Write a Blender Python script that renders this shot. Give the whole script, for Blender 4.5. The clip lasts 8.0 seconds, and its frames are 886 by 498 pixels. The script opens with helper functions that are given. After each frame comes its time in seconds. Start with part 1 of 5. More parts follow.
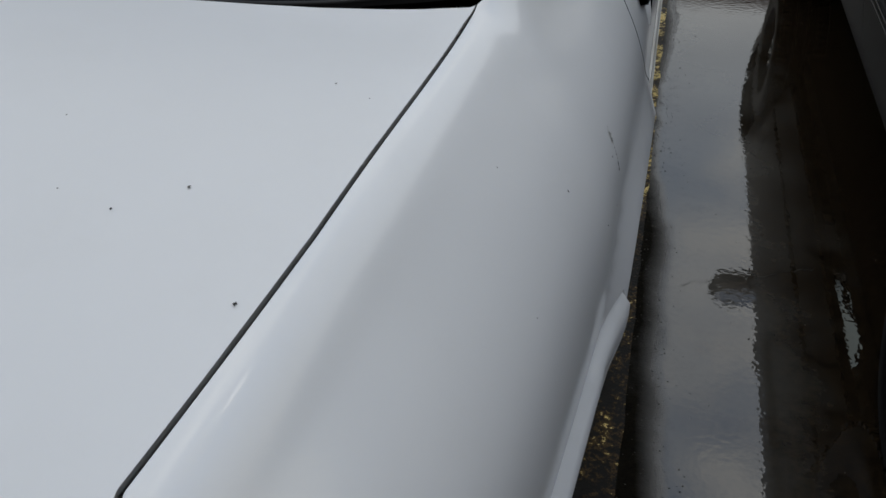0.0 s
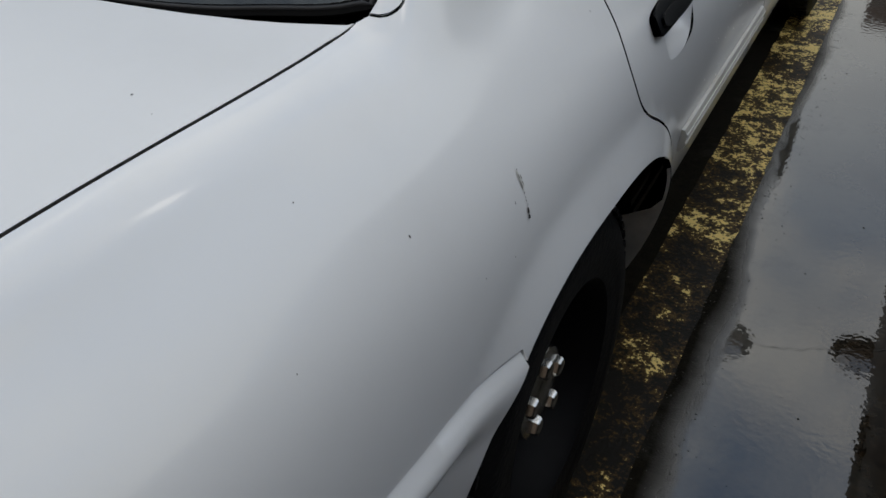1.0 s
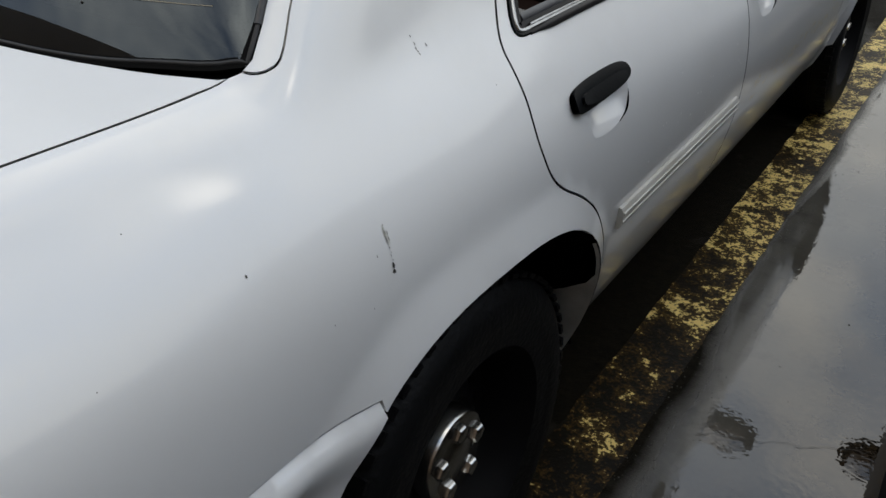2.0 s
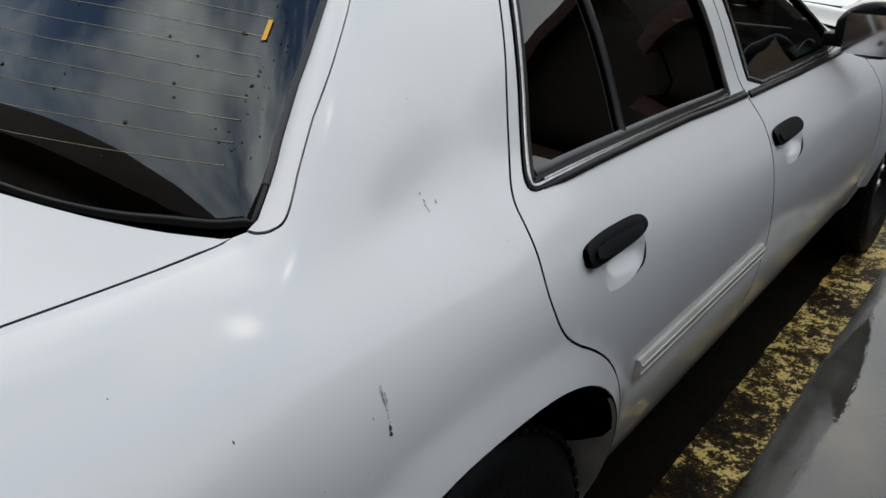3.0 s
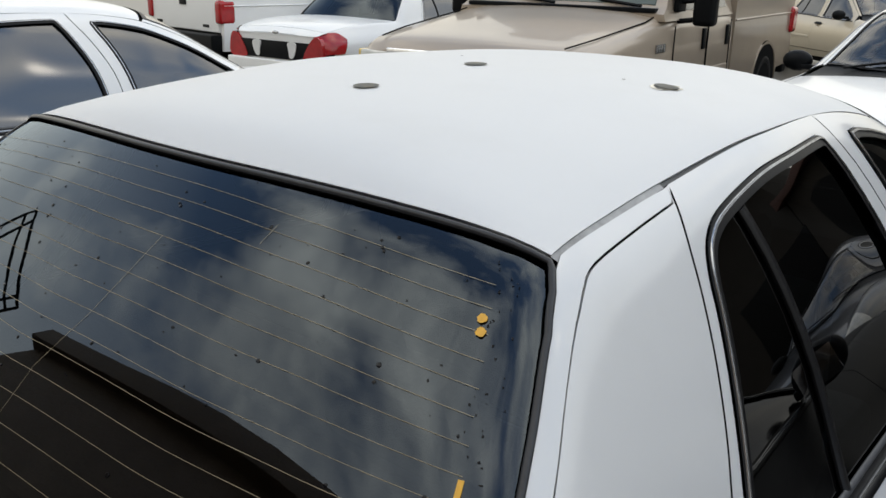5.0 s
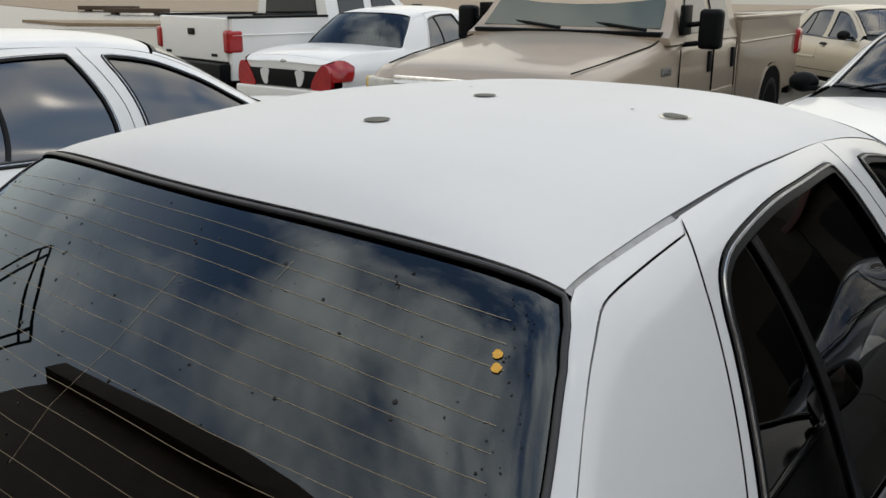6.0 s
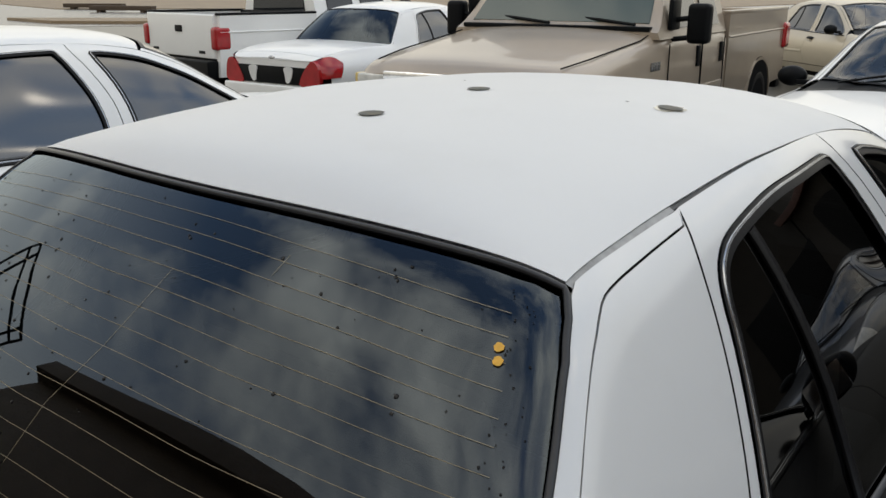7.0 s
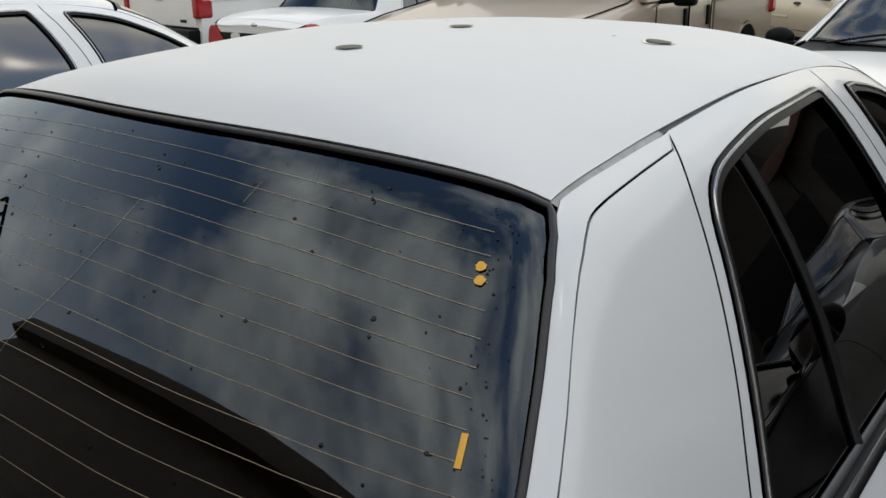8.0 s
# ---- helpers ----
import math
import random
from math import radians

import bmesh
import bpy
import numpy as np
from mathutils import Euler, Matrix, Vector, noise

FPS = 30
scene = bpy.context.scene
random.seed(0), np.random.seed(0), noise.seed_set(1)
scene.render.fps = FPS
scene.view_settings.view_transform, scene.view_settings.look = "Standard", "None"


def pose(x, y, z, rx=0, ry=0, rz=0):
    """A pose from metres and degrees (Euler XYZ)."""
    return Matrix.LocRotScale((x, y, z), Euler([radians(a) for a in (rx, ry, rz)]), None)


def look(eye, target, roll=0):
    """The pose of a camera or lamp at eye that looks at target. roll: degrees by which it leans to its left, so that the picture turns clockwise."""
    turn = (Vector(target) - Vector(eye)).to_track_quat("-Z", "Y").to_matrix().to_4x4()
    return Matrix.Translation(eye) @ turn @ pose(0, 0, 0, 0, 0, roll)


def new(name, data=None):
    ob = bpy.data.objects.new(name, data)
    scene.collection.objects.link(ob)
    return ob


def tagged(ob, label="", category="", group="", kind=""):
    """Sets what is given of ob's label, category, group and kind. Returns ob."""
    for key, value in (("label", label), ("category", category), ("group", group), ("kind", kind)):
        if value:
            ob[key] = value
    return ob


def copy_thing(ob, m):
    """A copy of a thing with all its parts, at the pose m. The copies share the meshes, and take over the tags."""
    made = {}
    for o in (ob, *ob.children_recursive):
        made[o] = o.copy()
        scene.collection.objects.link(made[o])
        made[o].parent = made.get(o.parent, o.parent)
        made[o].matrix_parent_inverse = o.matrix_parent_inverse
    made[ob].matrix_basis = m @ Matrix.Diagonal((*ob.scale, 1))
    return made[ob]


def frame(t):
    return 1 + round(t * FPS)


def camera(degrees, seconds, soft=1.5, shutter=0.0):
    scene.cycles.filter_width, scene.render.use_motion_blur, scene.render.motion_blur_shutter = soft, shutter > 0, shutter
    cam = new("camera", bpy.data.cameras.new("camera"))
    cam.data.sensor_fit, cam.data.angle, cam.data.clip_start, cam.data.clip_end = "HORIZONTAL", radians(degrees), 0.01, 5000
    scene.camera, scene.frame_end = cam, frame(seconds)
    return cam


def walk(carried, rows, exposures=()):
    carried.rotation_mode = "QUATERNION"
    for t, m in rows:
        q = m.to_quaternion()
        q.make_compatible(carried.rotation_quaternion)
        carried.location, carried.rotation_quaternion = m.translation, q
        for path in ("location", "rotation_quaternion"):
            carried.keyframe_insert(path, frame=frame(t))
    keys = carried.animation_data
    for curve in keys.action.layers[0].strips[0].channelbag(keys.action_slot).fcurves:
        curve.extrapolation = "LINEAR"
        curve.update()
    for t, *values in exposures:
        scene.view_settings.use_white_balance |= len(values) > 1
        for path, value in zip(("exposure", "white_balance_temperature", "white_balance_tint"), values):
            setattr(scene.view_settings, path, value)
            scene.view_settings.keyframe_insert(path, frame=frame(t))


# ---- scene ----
cam = camera(54.1, 8.0)
PATH = [
    (0, (0.958, -1.129, 1.350), (0.567, 0.446, 0.180), -0.09),
    (0.5, (1.180, -1.048, 1.351), (0.430, 0.407, 0.203), -2.18),
    (1, (1.238, -0.933, 1.334), (0.462, 0.499, 0.173), -0.86),
    (1.5, (1.347, -0.916, 1.295), (0.513, 0.468, 0.116), 0.27),
    (2, (1.447, -0.865, 1.331), (0.504, 0.582, 0.323), 0.54),
    (2.2, (1.463, -0.843, 1.349), (0.469, 0.636, 0.441), 0.61),
    (3.3, (1.463, -0.795, 1.373), (0.365, 0.689, 0.603), 1.25),
    (3.5, (1.413, -0.767, 1.361), (0.313, 0.713, 0.586), 1.63),
    (4, (1.176, -0.638, 1.449), (0.079, 0.831, 0.650), 2.95),
    (4.5, (1.091, -0.596, 1.586), (-0.067, 0.843, 0.819), 2.99),
    (5, (1.080, -0.608, 1.673), (-0.144, 0.845, 1.049), 1.25),
    (6.5, (1.072, -0.614, 1.688), (-0.176, 0.841, 1.119), 0.23),
    (7, (1.063, -0.615, 1.681), (-0.167, 0.852, 1.101), 0.16),
    (7.5, (1.052, -0.606, 1.672), (-0.169, 0.861, 1.074), -0.02),
    (8, (1.054, -0.590, 1.613), (-0.143, 0.880, 0.976), -0.21),
]
EXPOSURES = [(0, 0.15, 7300, 8), (0.5, 0.20, 7350, 8), (1.5, 0.44, 7600, 8), (2.2, 0.58, 7650, 8), (3.5, 0.53, 7650, 8), (4.5, 0.64, 7450, 7), (5.2, 0.40, 7550, 8), (6.5, 0.29, 7750, 8), (8, 0.33, 7700, 8)]
walk(cam, [(t, look(eye, target, roll)) for t, eye, target, roll in PATH], EXPOSURES)

# ---- light: a bright sky of broken cloud, and a veiled sun ----
world = bpy.data.worlds.new("sky")
scene.world = world
world.use_nodes = True
wt = world.node_tree
wt.nodes.clear()
w_out = wt.nodes.new("ShaderNodeOutputWorld")
w_bg = wt.nodes.new("ShaderNodeBackground")
w_sky = wt.nodes.new("ShaderNodeTexSky")
w_sky.sky_type, w_sky.sun_disc = "NISHITA", False
w_sky.sun_elevation, w_sky.sun_rotation = radians(41), radians(54)
w_sky.dust_density = 0.0
w_co = wt.nodes.new("ShaderNodeTexCoord")
w_map = wt.nodes.new("ShaderNodeMapping")
w_map.inputs["Scale"].default_value = (1.0, 1.0, 1.8)
w_map.inputs["Location"].default_value = (0.3, 0.9, 0.2)
w_noise = wt.nodes.new("ShaderNodeTexNoise")
w_noise.inputs["Scale"].default_value, w_noise.inputs["Detail"].default_value = 2.6, 7.0
w_noise.inputs["Roughness"].default_value = 0.56
w_ramp = wt.nodes.new("ShaderNodeValToRGB")
w_ramp.color_ramp.elements[0].position, w_ramp.color_ramp.elements[1].position = 0.41, 0.71
w_cloud = wt.nodes.new("ShaderNodeValToRGB")
w_cloud.color_ramp.elements[0].color, w_cloud.color_ramp.elements[1].color = (9.6, 9.75, 9.9, 1), (17.6, 17.7, 17.6, 1)
w_noise2 = wt.nodes.new("ShaderNodeTexNoise")
w_noise2.inputs["Scale"].default_value, w_noise2.inputs["Detail"].default_value = 5.0, 6.0
w_mix = wt.nodes.new("ShaderNodeMix")
w_mix.data_type = "RGBA"
wt.links.new(w_co.outputs["Generated"], w_map.inputs["Vector"])
wt.links.new(w_map.outputs["Vector"], w_noise.inputs["Vector"])
wt.links.new(w_map.outputs["Vector"], w_noise2.inputs["Vector"])
wt.links.new(w_noise.outputs["Fac"], w_ramp.inputs["Fac"])
wt.links.new(w_noise2.outputs["Fac"], w_cloud.inputs["Fac"])
# low down the clouds close into one even bank
w_xyz = wt.nodes.new("ShaderNodeSeparateXYZ")
wt.links.new(w_co.outputs["Generated"], w_xyz.inputs[0])
w_bank = wt.nodes.new("ShaderNodeMapRange")
w_bank.inputs["From Min"].default_value, w_bank.inputs["From Max"].default_value = 0.22, 0.62
w_bank.inputs["To Min"].default_value, w_bank.inputs["To Max"].default_value = 0.85, 0.0
wt.links.new(w_xyz.outputs["Z"], w_bank.inputs["Value"])
w_most = wt.nodes.new("ShaderNodeMath")
w_most.operation = "MAXIMUM"
wt.links.new(w_ramp.outputs["Color"], w_most.inputs[0])
wt.links.new(w_bank.outputs["Result"], w_most.inputs[1])
wt.links.new(w_most.outputs[0], w_mix.inputs["Factor"])
w_blue = wt.nodes.new("ShaderNodeVectorMath")
w_blue.operation = "SCALE"
w_blue.inputs["Scale"].default_value = 1.6
wt.links.new(w_sky.outputs["Color"], w_blue.inputs[0])
wt.links.new(w_blue.outputs["Vector"], w_mix.inputs[6])
wt.links.new(w_cloud.outputs["Color"], w_mix.inputs[7])
# the zenith of a clouded sky is brighter than its rim
w_rise = wt.nodes.new("ShaderNodeMapRange")
w_rise.inputs["From Min"].default_value, w_rise.inputs["From Max"].default_value = 0.0, 0.95
w_rise.inputs["To Min"].default_value, w_rise.inputs["To Max"].default_value = 0.38, 1.58
wt.links.new(w_xyz.outputs["Z"], w_rise.inputs["Value"])
w_scale = wt.nodes.new("ShaderNodeVectorMath")
w_scale.operation = "SCALE"
wt.links.new(w_mix.outputs[2], w_scale.inputs[0])
wt.links.new(w_rise.outputs["Result"], w_scale.inputs["Scale"])
wt.links.new(w_scale.outputs["Vector"], w_bg.inputs["Color"])
w_bg.inputs["Strength"].default_value = 0.11
wt.links.new(w_bg.outputs["Background"], w_out.inputs["Surface"])

sun = new("sun", bpy.data.lights.new("sun", "SUN"))
sun.data.energy, sun.data.angle, sun.data.color = 0.012, radians(3.2), (1.0, 0.96, 0.90)
sun.matrix_world = look((6.1, 4.5, 6.6), (0, 0, 0))
# ---- sedan body: one smooth surface, from which all panels are cut ----
def pchip(xs, ys, x):
    """Smooth interpolation through keys, with no overshoot."""
    xs, ys, x = np.asarray(xs, float), np.asarray(ys, float), np.asarray(x, float)
    h = np.diff(xs)
    d = np.diff(ys) / h
    m = np.zeros(len(xs))
    same = d[:-1] * d[1:] > 0
    w1, w2 = 2 * h[1:] + h[:-1], h[1:] + 2 * h[:-1]
    inner = np.zeros(len(xs) - 2)
    inner[same] = (w1 + w2)[same] / (w1[same] / d[:-1][same] + w2[same] / d[1:][same])
    m[1:-1], m[0], m[-1] = inner, d[0], d[-1]
    i = np.clip(np.searchsorted(xs, x) - 1, 0, len(xs) - 2)
    t = np.clip((x - xs[i]) / h[i], 0, 1)
    return ((1 + 2 * t) * (1 - t) ** 2 * ys[i] + t * (1 - t) ** 2 * h[i] * m[i]
            + t * t * (3 - 2 * t) * ys[i + 1] + t * t * (t - 1) * h[i] * m[i + 1])


def smooth_rows(a, sigma, axis):
    n = int(3 * sigma) + 1
    k = np.exp(-0.5 * (np.arange(-n, n + 1) / sigma) ** 2)
    k /= k.sum()
    a = np.moveaxis(a, axis, 0)
    first, last = a[:1], a[-1:]
    up = np.arange(n, 0, -1).reshape((-1,) + (1,) * (a.ndim - 1))
    head = first - (a[1:2] - first) * up
    tail = last + (last - a[-2:-1]) * up[::-1]
    b = np.concatenate([head, a, tail])
    out = sum(k[j] * b[j:j + len(a)] for j in range(2 * n + 1))
    return np.moveaxis(out, 0, axis)


def step(x, a, b):
    t = np.clip((x - a) / (b - a), 0, 1)
    return t * t * (3 - 2 * t)


Y0, Y1, NY = -1.42, 4.10, 553
S_CORNER, S_END, PER = 12, 16, 8
YS = np.linspace(Y0, Y1, NY)
half_w = pchip([-1.42, -1.36, -1.25, -1.0, -0.6, -0.487, -0.386, -0.25, 0.2, 1.2, 2.2, 2.9, 3.4, 3.8, 4.0, 4.1],
               [0.69, 0.77, 0.84, 0.886, 0.929, 0.939, 0.948, 0.960, 0.970, 0.968, 0.965, 0.962, 0.94, 0.87, 0.76, 0.6], YS)
k_z = pchip([-1.42, -1.3, -1.1, -0.9, -0.6, -0.3, 0.2, 1.18, 2.2, 3.0, 3.6, 3.9, 4.1],
            [0.78, 0.86, 0.93, 0.965, 0.99, 1.0, 1.0, 0.905, 0.88, 0.82, 0.70, 0.6, 0.4], YS)
C_Y = [-1.42, -1.36, -1.2, -0.9, -0.6, -0.26, -0.243, -0.1, 0.0, 0.136, 0.30, 0.43, 0.75, 1.1, 1.4, 1.6, 1.9, 2.15, 2.3, 2.6, 3.2, 3.8, 4.1]
corner_x = pchip(C_Y, [0.62, 0.66, 0.70, 0.745, 0.765, 0.780, 0.779, 0.727, 0.675, 0.607, 0.597, 0.594, 0.590, 0.570, 0.570, 0.610, 0.685,
                       0.75, 0.785, 0.78, 0.75, 0.66, 0.45], YS)
corner_z = pchip(C_Y, [0.86, 0.905, 0.96, 1.0, 1.017, 1.022, 1.030, 1.160, 1.255, 1.372, 1.397, 1.412, 1.434, 1.424, 1.388, 1.315, 1.14,
                       1.0, 0.955, 0.94, 0.90, 0.81, 0.66], YS)
top_z = pchip([-1.42, -1.36, -1.2, -0.9, -0.6, -0.36, -0.338, -0.26, -0.1, 0.0, 0.10, 0.18, 0.30, 0.45, 0.78, 1.1, 1.4, 1.56, 1.9, 2.2, 2.35, 2.6, 3.2, 3.8, 4.1],
              [0.89, 0.935, 0.995, 1.032, 1.048, 1.054, 1.058, 1.130, 1.275, 1.36, 1.425, 1.452, 1.466, 1.476, 1.490, 1.484, 1.461, 1.430, 1.25, 1.07, 1.005,
               0.995, 0.955, 0.85, 0.68], YS)
LOW_Z = [0.27, 0.35, 0.43, 0.52, 0.60, 0.68, 0.76, 0.855, 0.965]
LOW_X = [-0.110, -0.070, -0.040, -0.016, -0.004, 0.0, -0.005, -0.026, -0.110]
fuller = 0.055 * step(YS, 0.6, 1.15) * (1 - step(YS, 1.5, 1.95))
green = step(YS, -0.26, -0.02) * (1 - step(YS, 1.95, 2.2))



def section_table(corner_x, corner_z, top_z, round_top):
    """The half sections along the body, smoothed."""
    table = np.zeros((NY, S_END * PER + 1, 2))
    for row in range(NY):
        px = [half_w[row] + dx for dx in LOW_X]
        pz = [z if z < 0.6 else 0.6 + (z - 0.6) * k_z[row] for z in LOW_Z]
        ax, az, bx, bz = px[-1], pz[-1], corner_x[row], corner_z[row]
        g = green[row]
        for ta, tb, ba, bb in ((0.30, 0.14, 0.006, -0.004), (0.58, 0.42, 0.007, 0.006), (0.82, 0.74, 0.004, 0.008)):
            t, bulge = ta + (tb - ta) * g, ba + (bb - ba) * g
            px.append(ax + (bx - ax) * t + bulge * g + fuller[row] * t * (1 - t))
            pz.append(az + (bz - az) * t + bulge)
        px.append(bx), pz.append(bz)
        for t in (0.25, 0.5, 0.75, 1.0):
            px.append(bx * (1 - t))
            pz.append(bz + (top_z[row] - bz) * (1 - (1 - t) ** (2.2 + 0.6 * round_top[row])))
        s = np.arange(S_END + 1)
        fine = np.linspace(0, S_END, S_END * PER + 1)
        table[row, :, 0] = pchip(s, px, fine)
        table[row, :, 1] = pchip(s, pz, fine)
    mirrored = np.concatenate([table, table[:, -2::-1] * [-1, 1]], axis=1)
    mirrored = smooth_rows(smooth_rows(mirrored, 3.0, 1), 1.3, 0)
    table = mirrored[:, :S_END * PER + 1].copy()
    table[:, -1, 0] = 0
    return table


def run_on(values, y_from, slope):
    """The values carried on straight behind y_from."""
    at = np.interp(y_from, YS, values)
    return np.where(YS < y_from, at + slope * (YS - y_from), values)


BODY_TABLE = section_table(corner_x, corner_z, top_z, green)
# the rear window's own sheet bends down and dips behind the trunk lid's front edge
bend = np.clip(-0.145 - YS, 0, 0.085)
dip = 41 * bend ** 3 / 3 + 41 * 0.085 ** 2 * np.clip(-0.23 - YS, 0, None)
GLASS_TABLE = section_table(run_on(corner_x, -0.23, -0.36), run_on(corner_z, -0.23, 0.91) - dip, run_on(top_z, -0.25, 0.905) - dip, green)
SKIN = {"table": BODY_TABLE}


def lookup(table, y, s):
    y, s = np.asarray(y, float), np.asarray(s, float)
    fy = np.clip((y - Y0) / (Y1 - Y0) * (NY - 1), 0, NY - 1.001)
    fs = np.clip(s * PER, 0, S_END * PER - 0.001)
    i, j = fy.astype(int), fs.astype(int)
    a, b = (fy - i)[..., None], (fs - j)[..., None]
    return ((table[i, j] * (1 - a) + table[i + 1, j] * a) * (1 - b) + (table[i, j + 1] * (1 - a) + table[i + 1, j + 1] * a) * b)


WHEELBASE = 2.913


def arch_level(y, z, centre):
    """1 on the edge of a wheel opening, less inside it."""
    return ((np.abs(y - centre) / 0.382) ** 2.7 + (np.maximum(z - 0.335, 0) / 0.388) ** 2.7) ** (1 / 2.7)


def surface(y, s):
    y, s = np.asarray(y, float), np.asarray(s, float)
    far = s > S_END
    p = lookup(SKIN["table"], y, np.where(far, 2 * S_END - s, s))
    x, z = p[..., 0], p[..., 1]
    d = np.minimum(arch_level(y, z, 0.0), arch_level(y, z, WHEELBASE)) - 1
    x = x + 0.0195 * np.clip(1 - d * 0.37 / 0.060, 0, 1) ** 1.25 * (z > 0.30)
    return np.stack([np.where(far, -x, x), y + 0 * x, z], axis=-1)


def body_point(y, s, out=0.0):
    """Places on the body, 'out' metres off its surface, and the normals. s runs over the right half to 16, the left one to 32."""
    y, s = np.asarray(y, float), np.asarray(s, float)
    n = np.cross(surface(y + 0.004, s) - surface(y - 0.004, s), surface(y, s + 0.06) - surface(y, s - 0.06))
    n = n / np.maximum(np.linalg.norm(n, axis=-1, keepdims=True), 1e-9)
    return surface(y, s) + n * np.asarray(out)[..., None] if np.ndim(out) else surface(y, s) + n * out, n


def s_at_z(y, z, lo=0.0, hi=12.0):
    """Where the section at y reaches the height z."""
    for _ in range(40):
        mid = (lo + hi) / 2
        if body_point(y, mid)[0][2] < z:
            lo = mid
        else:
            hi = mid
    return (lo + hi) / 2


def s_at_x(y, x):
    """Where the top of the section at y reaches the half width x."""
    lo, hi = 8.0, 16.0
    for _ in range(40):
        mid = (lo + hi) / 2
        if body_point(y, mid)[0][0] > x:
            lo = mid
        else:
            hi = mid
    return (lo + hi) / 2
# ---- materials ----
def material(name, color=(0.5, 0.5, 0.5), rough=0.5, metal=0.0, coat=0.0, vary=0.0, scale=8.0, bump=0.0, bump_scale=60.0, color2=None, spec=0.5,
             stain=0.0, stain_color=(0.1, 0.08, 0.05), stain_scale=2.0, rough_vary=0.0, coat_rough=0.06, coat_ior=1.5):
    """A surface with grain at two scales."""
    m = bpy.data.materials.new(name)
    m.use_nodes = True
    nt = m.node_tree
    b = nt.nodes["Principled BSDF"]
    b.inputs["Roughness"].default_value, b.inputs["Metallic"].default_value = rough, metal
    b.inputs["Coat Weight"].default_value, b.inputs["Coat Roughness"].default_value = coat, coat_rough
    b.inputs["Coat IOR"].default_value = coat_ior
    b.inputs["Specular IOR Level"].default_value = spec
    b.inputs["Base Color"].default_value = (*color, 1)
    co = nt.nodes.new("ShaderNodeTexCoord")
    if vary or color2 or stain:
        n1 = nt.nodes.new("ShaderNodeTexNoise")
        n1.inputs["Scale"].default_value, n1.inputs["Detail"].default_value = scale, 8
        nt.links.new(co.outputs["Object"], n1.inputs["Vector"])
        ramp = nt.nodes.new("ShaderNodeValToRGB")
        ramp.color_ramp.elements[0].position, ramp.color_ramp.elements[1].position = 0.3, 0.7
        c2 = color2 or tuple(c * (1 - vary) for c in color)
        ramp.color_ramp.elements[0].color, ramp.color_ramp.elements[1].color = (*c2, 1), (*color, 1)
        nt.links.new(n1.outputs["Fac"], ramp.inputs["Fac"])
        last = ramp.outputs["Color"]
        if stain:
            n2 = nt.nodes.new("ShaderNodeTexNoise")
            n2.inputs["Scale"].default_value, n2.inputs["Detail"].default_value = stain_scale, 10
            n2.inputs["Roughness"].default_value = 0.65
            nt.links.new(co.outputs["Object"], n2.inputs["Vector"])
            r2 = nt.nodes.new("ShaderNodeMapRange")
            r2.inputs["From Min"].default_value, r2.inputs["From Max"].default_value = 0.5, 0.75
            r2.inputs["To Max"].default_value = stain
            nt.links.new(n2.outputs["Fac"], r2.inputs["Value"])
            mx = nt.nodes.new("ShaderNodeMix")
            mx.data_type = "RGBA"
            mx.inputs[7].default_value = (*stain_color, 1)
            nt.links.new(r2.outputs["Result"], mx.inputs["Factor"])
            nt.links.new(last, mx.inputs[6])
            last = mx.outputs[2]
        nt.links.new(last, b.inputs["Base Color"])
        if rough_vary:
            r3 = nt.nodes.new("ShaderNodeMapRange")
            r3.inputs["To Min"].default_value, r3.inputs["To Max"].default_value = max(rough - rough_vary, 0.02), rough + rough_vary
            nt.links.new(n1.outputs["Fac"], r3.inputs["Value"])
            nt.links.new(r3.outputs["Result"], b.inputs["Roughness"])
    if bump:
        n3 = nt.nodes.new("ShaderNodeTexNoise")
        n3.inputs["Scale"].default_value, n3.inputs["Detail"].default_value = bump_scale, 6
        nt.links.new(co.outputs["Object"], n3.inputs["Vector"])
        bp = nt.nodes.new("ShaderNodeBump")
        bp.inputs["Strength"].default_value, bp.inputs["Distance"].default_value = bump, 0.01
        nt.links.new(n3.outputs["Fac"], bp.inputs["Height"])
        nt.links.new(bp.outputs["Normal"], b.inputs["Normal"])
    return m


def glass(name, tint, gloss_rough=0.0, film=0.0, sheen=(1.0, 1.0, 1.0)):
    """A tinted pane: it lets tinted light through and mirrors by Fresnel."""
    m = bpy.data.materials.new(name)
    m.use_nodes = True
    nt = m.node_tree
    nt.nodes.clear()
    out = nt.nodes.new("ShaderNodeOutputMaterial")
    clear = nt.nodes.new("ShaderNodeBsdfTransparent")
    clear.inputs["Color"].default_value = (*tint, 1)
    gloss = nt.nodes.new("ShaderNodeBsdfGlossy")
    gloss.inputs["Roughness"].default_value = gloss_rough
    gloss.inputs["Color"].default_value = (*sheen, 1)
    fres = nt.nodes.new("ShaderNodeFresnel")
    fres.inputs["IOR"].default_value = 1.52 + film
    mix = nt.nodes.new("ShaderNodeMixShader")
    nt.links.new(fres.outputs["Fac"], mix.inputs["Fac"])
    nt.links.new(clear.outputs["BSDF"], mix.inputs[1])
    nt.links.new(gloss.outputs["BSDF"], mix.inputs[2])
    nt.links.new(mix.outputs["Shader"], out.inputs["Surface"])
    return m


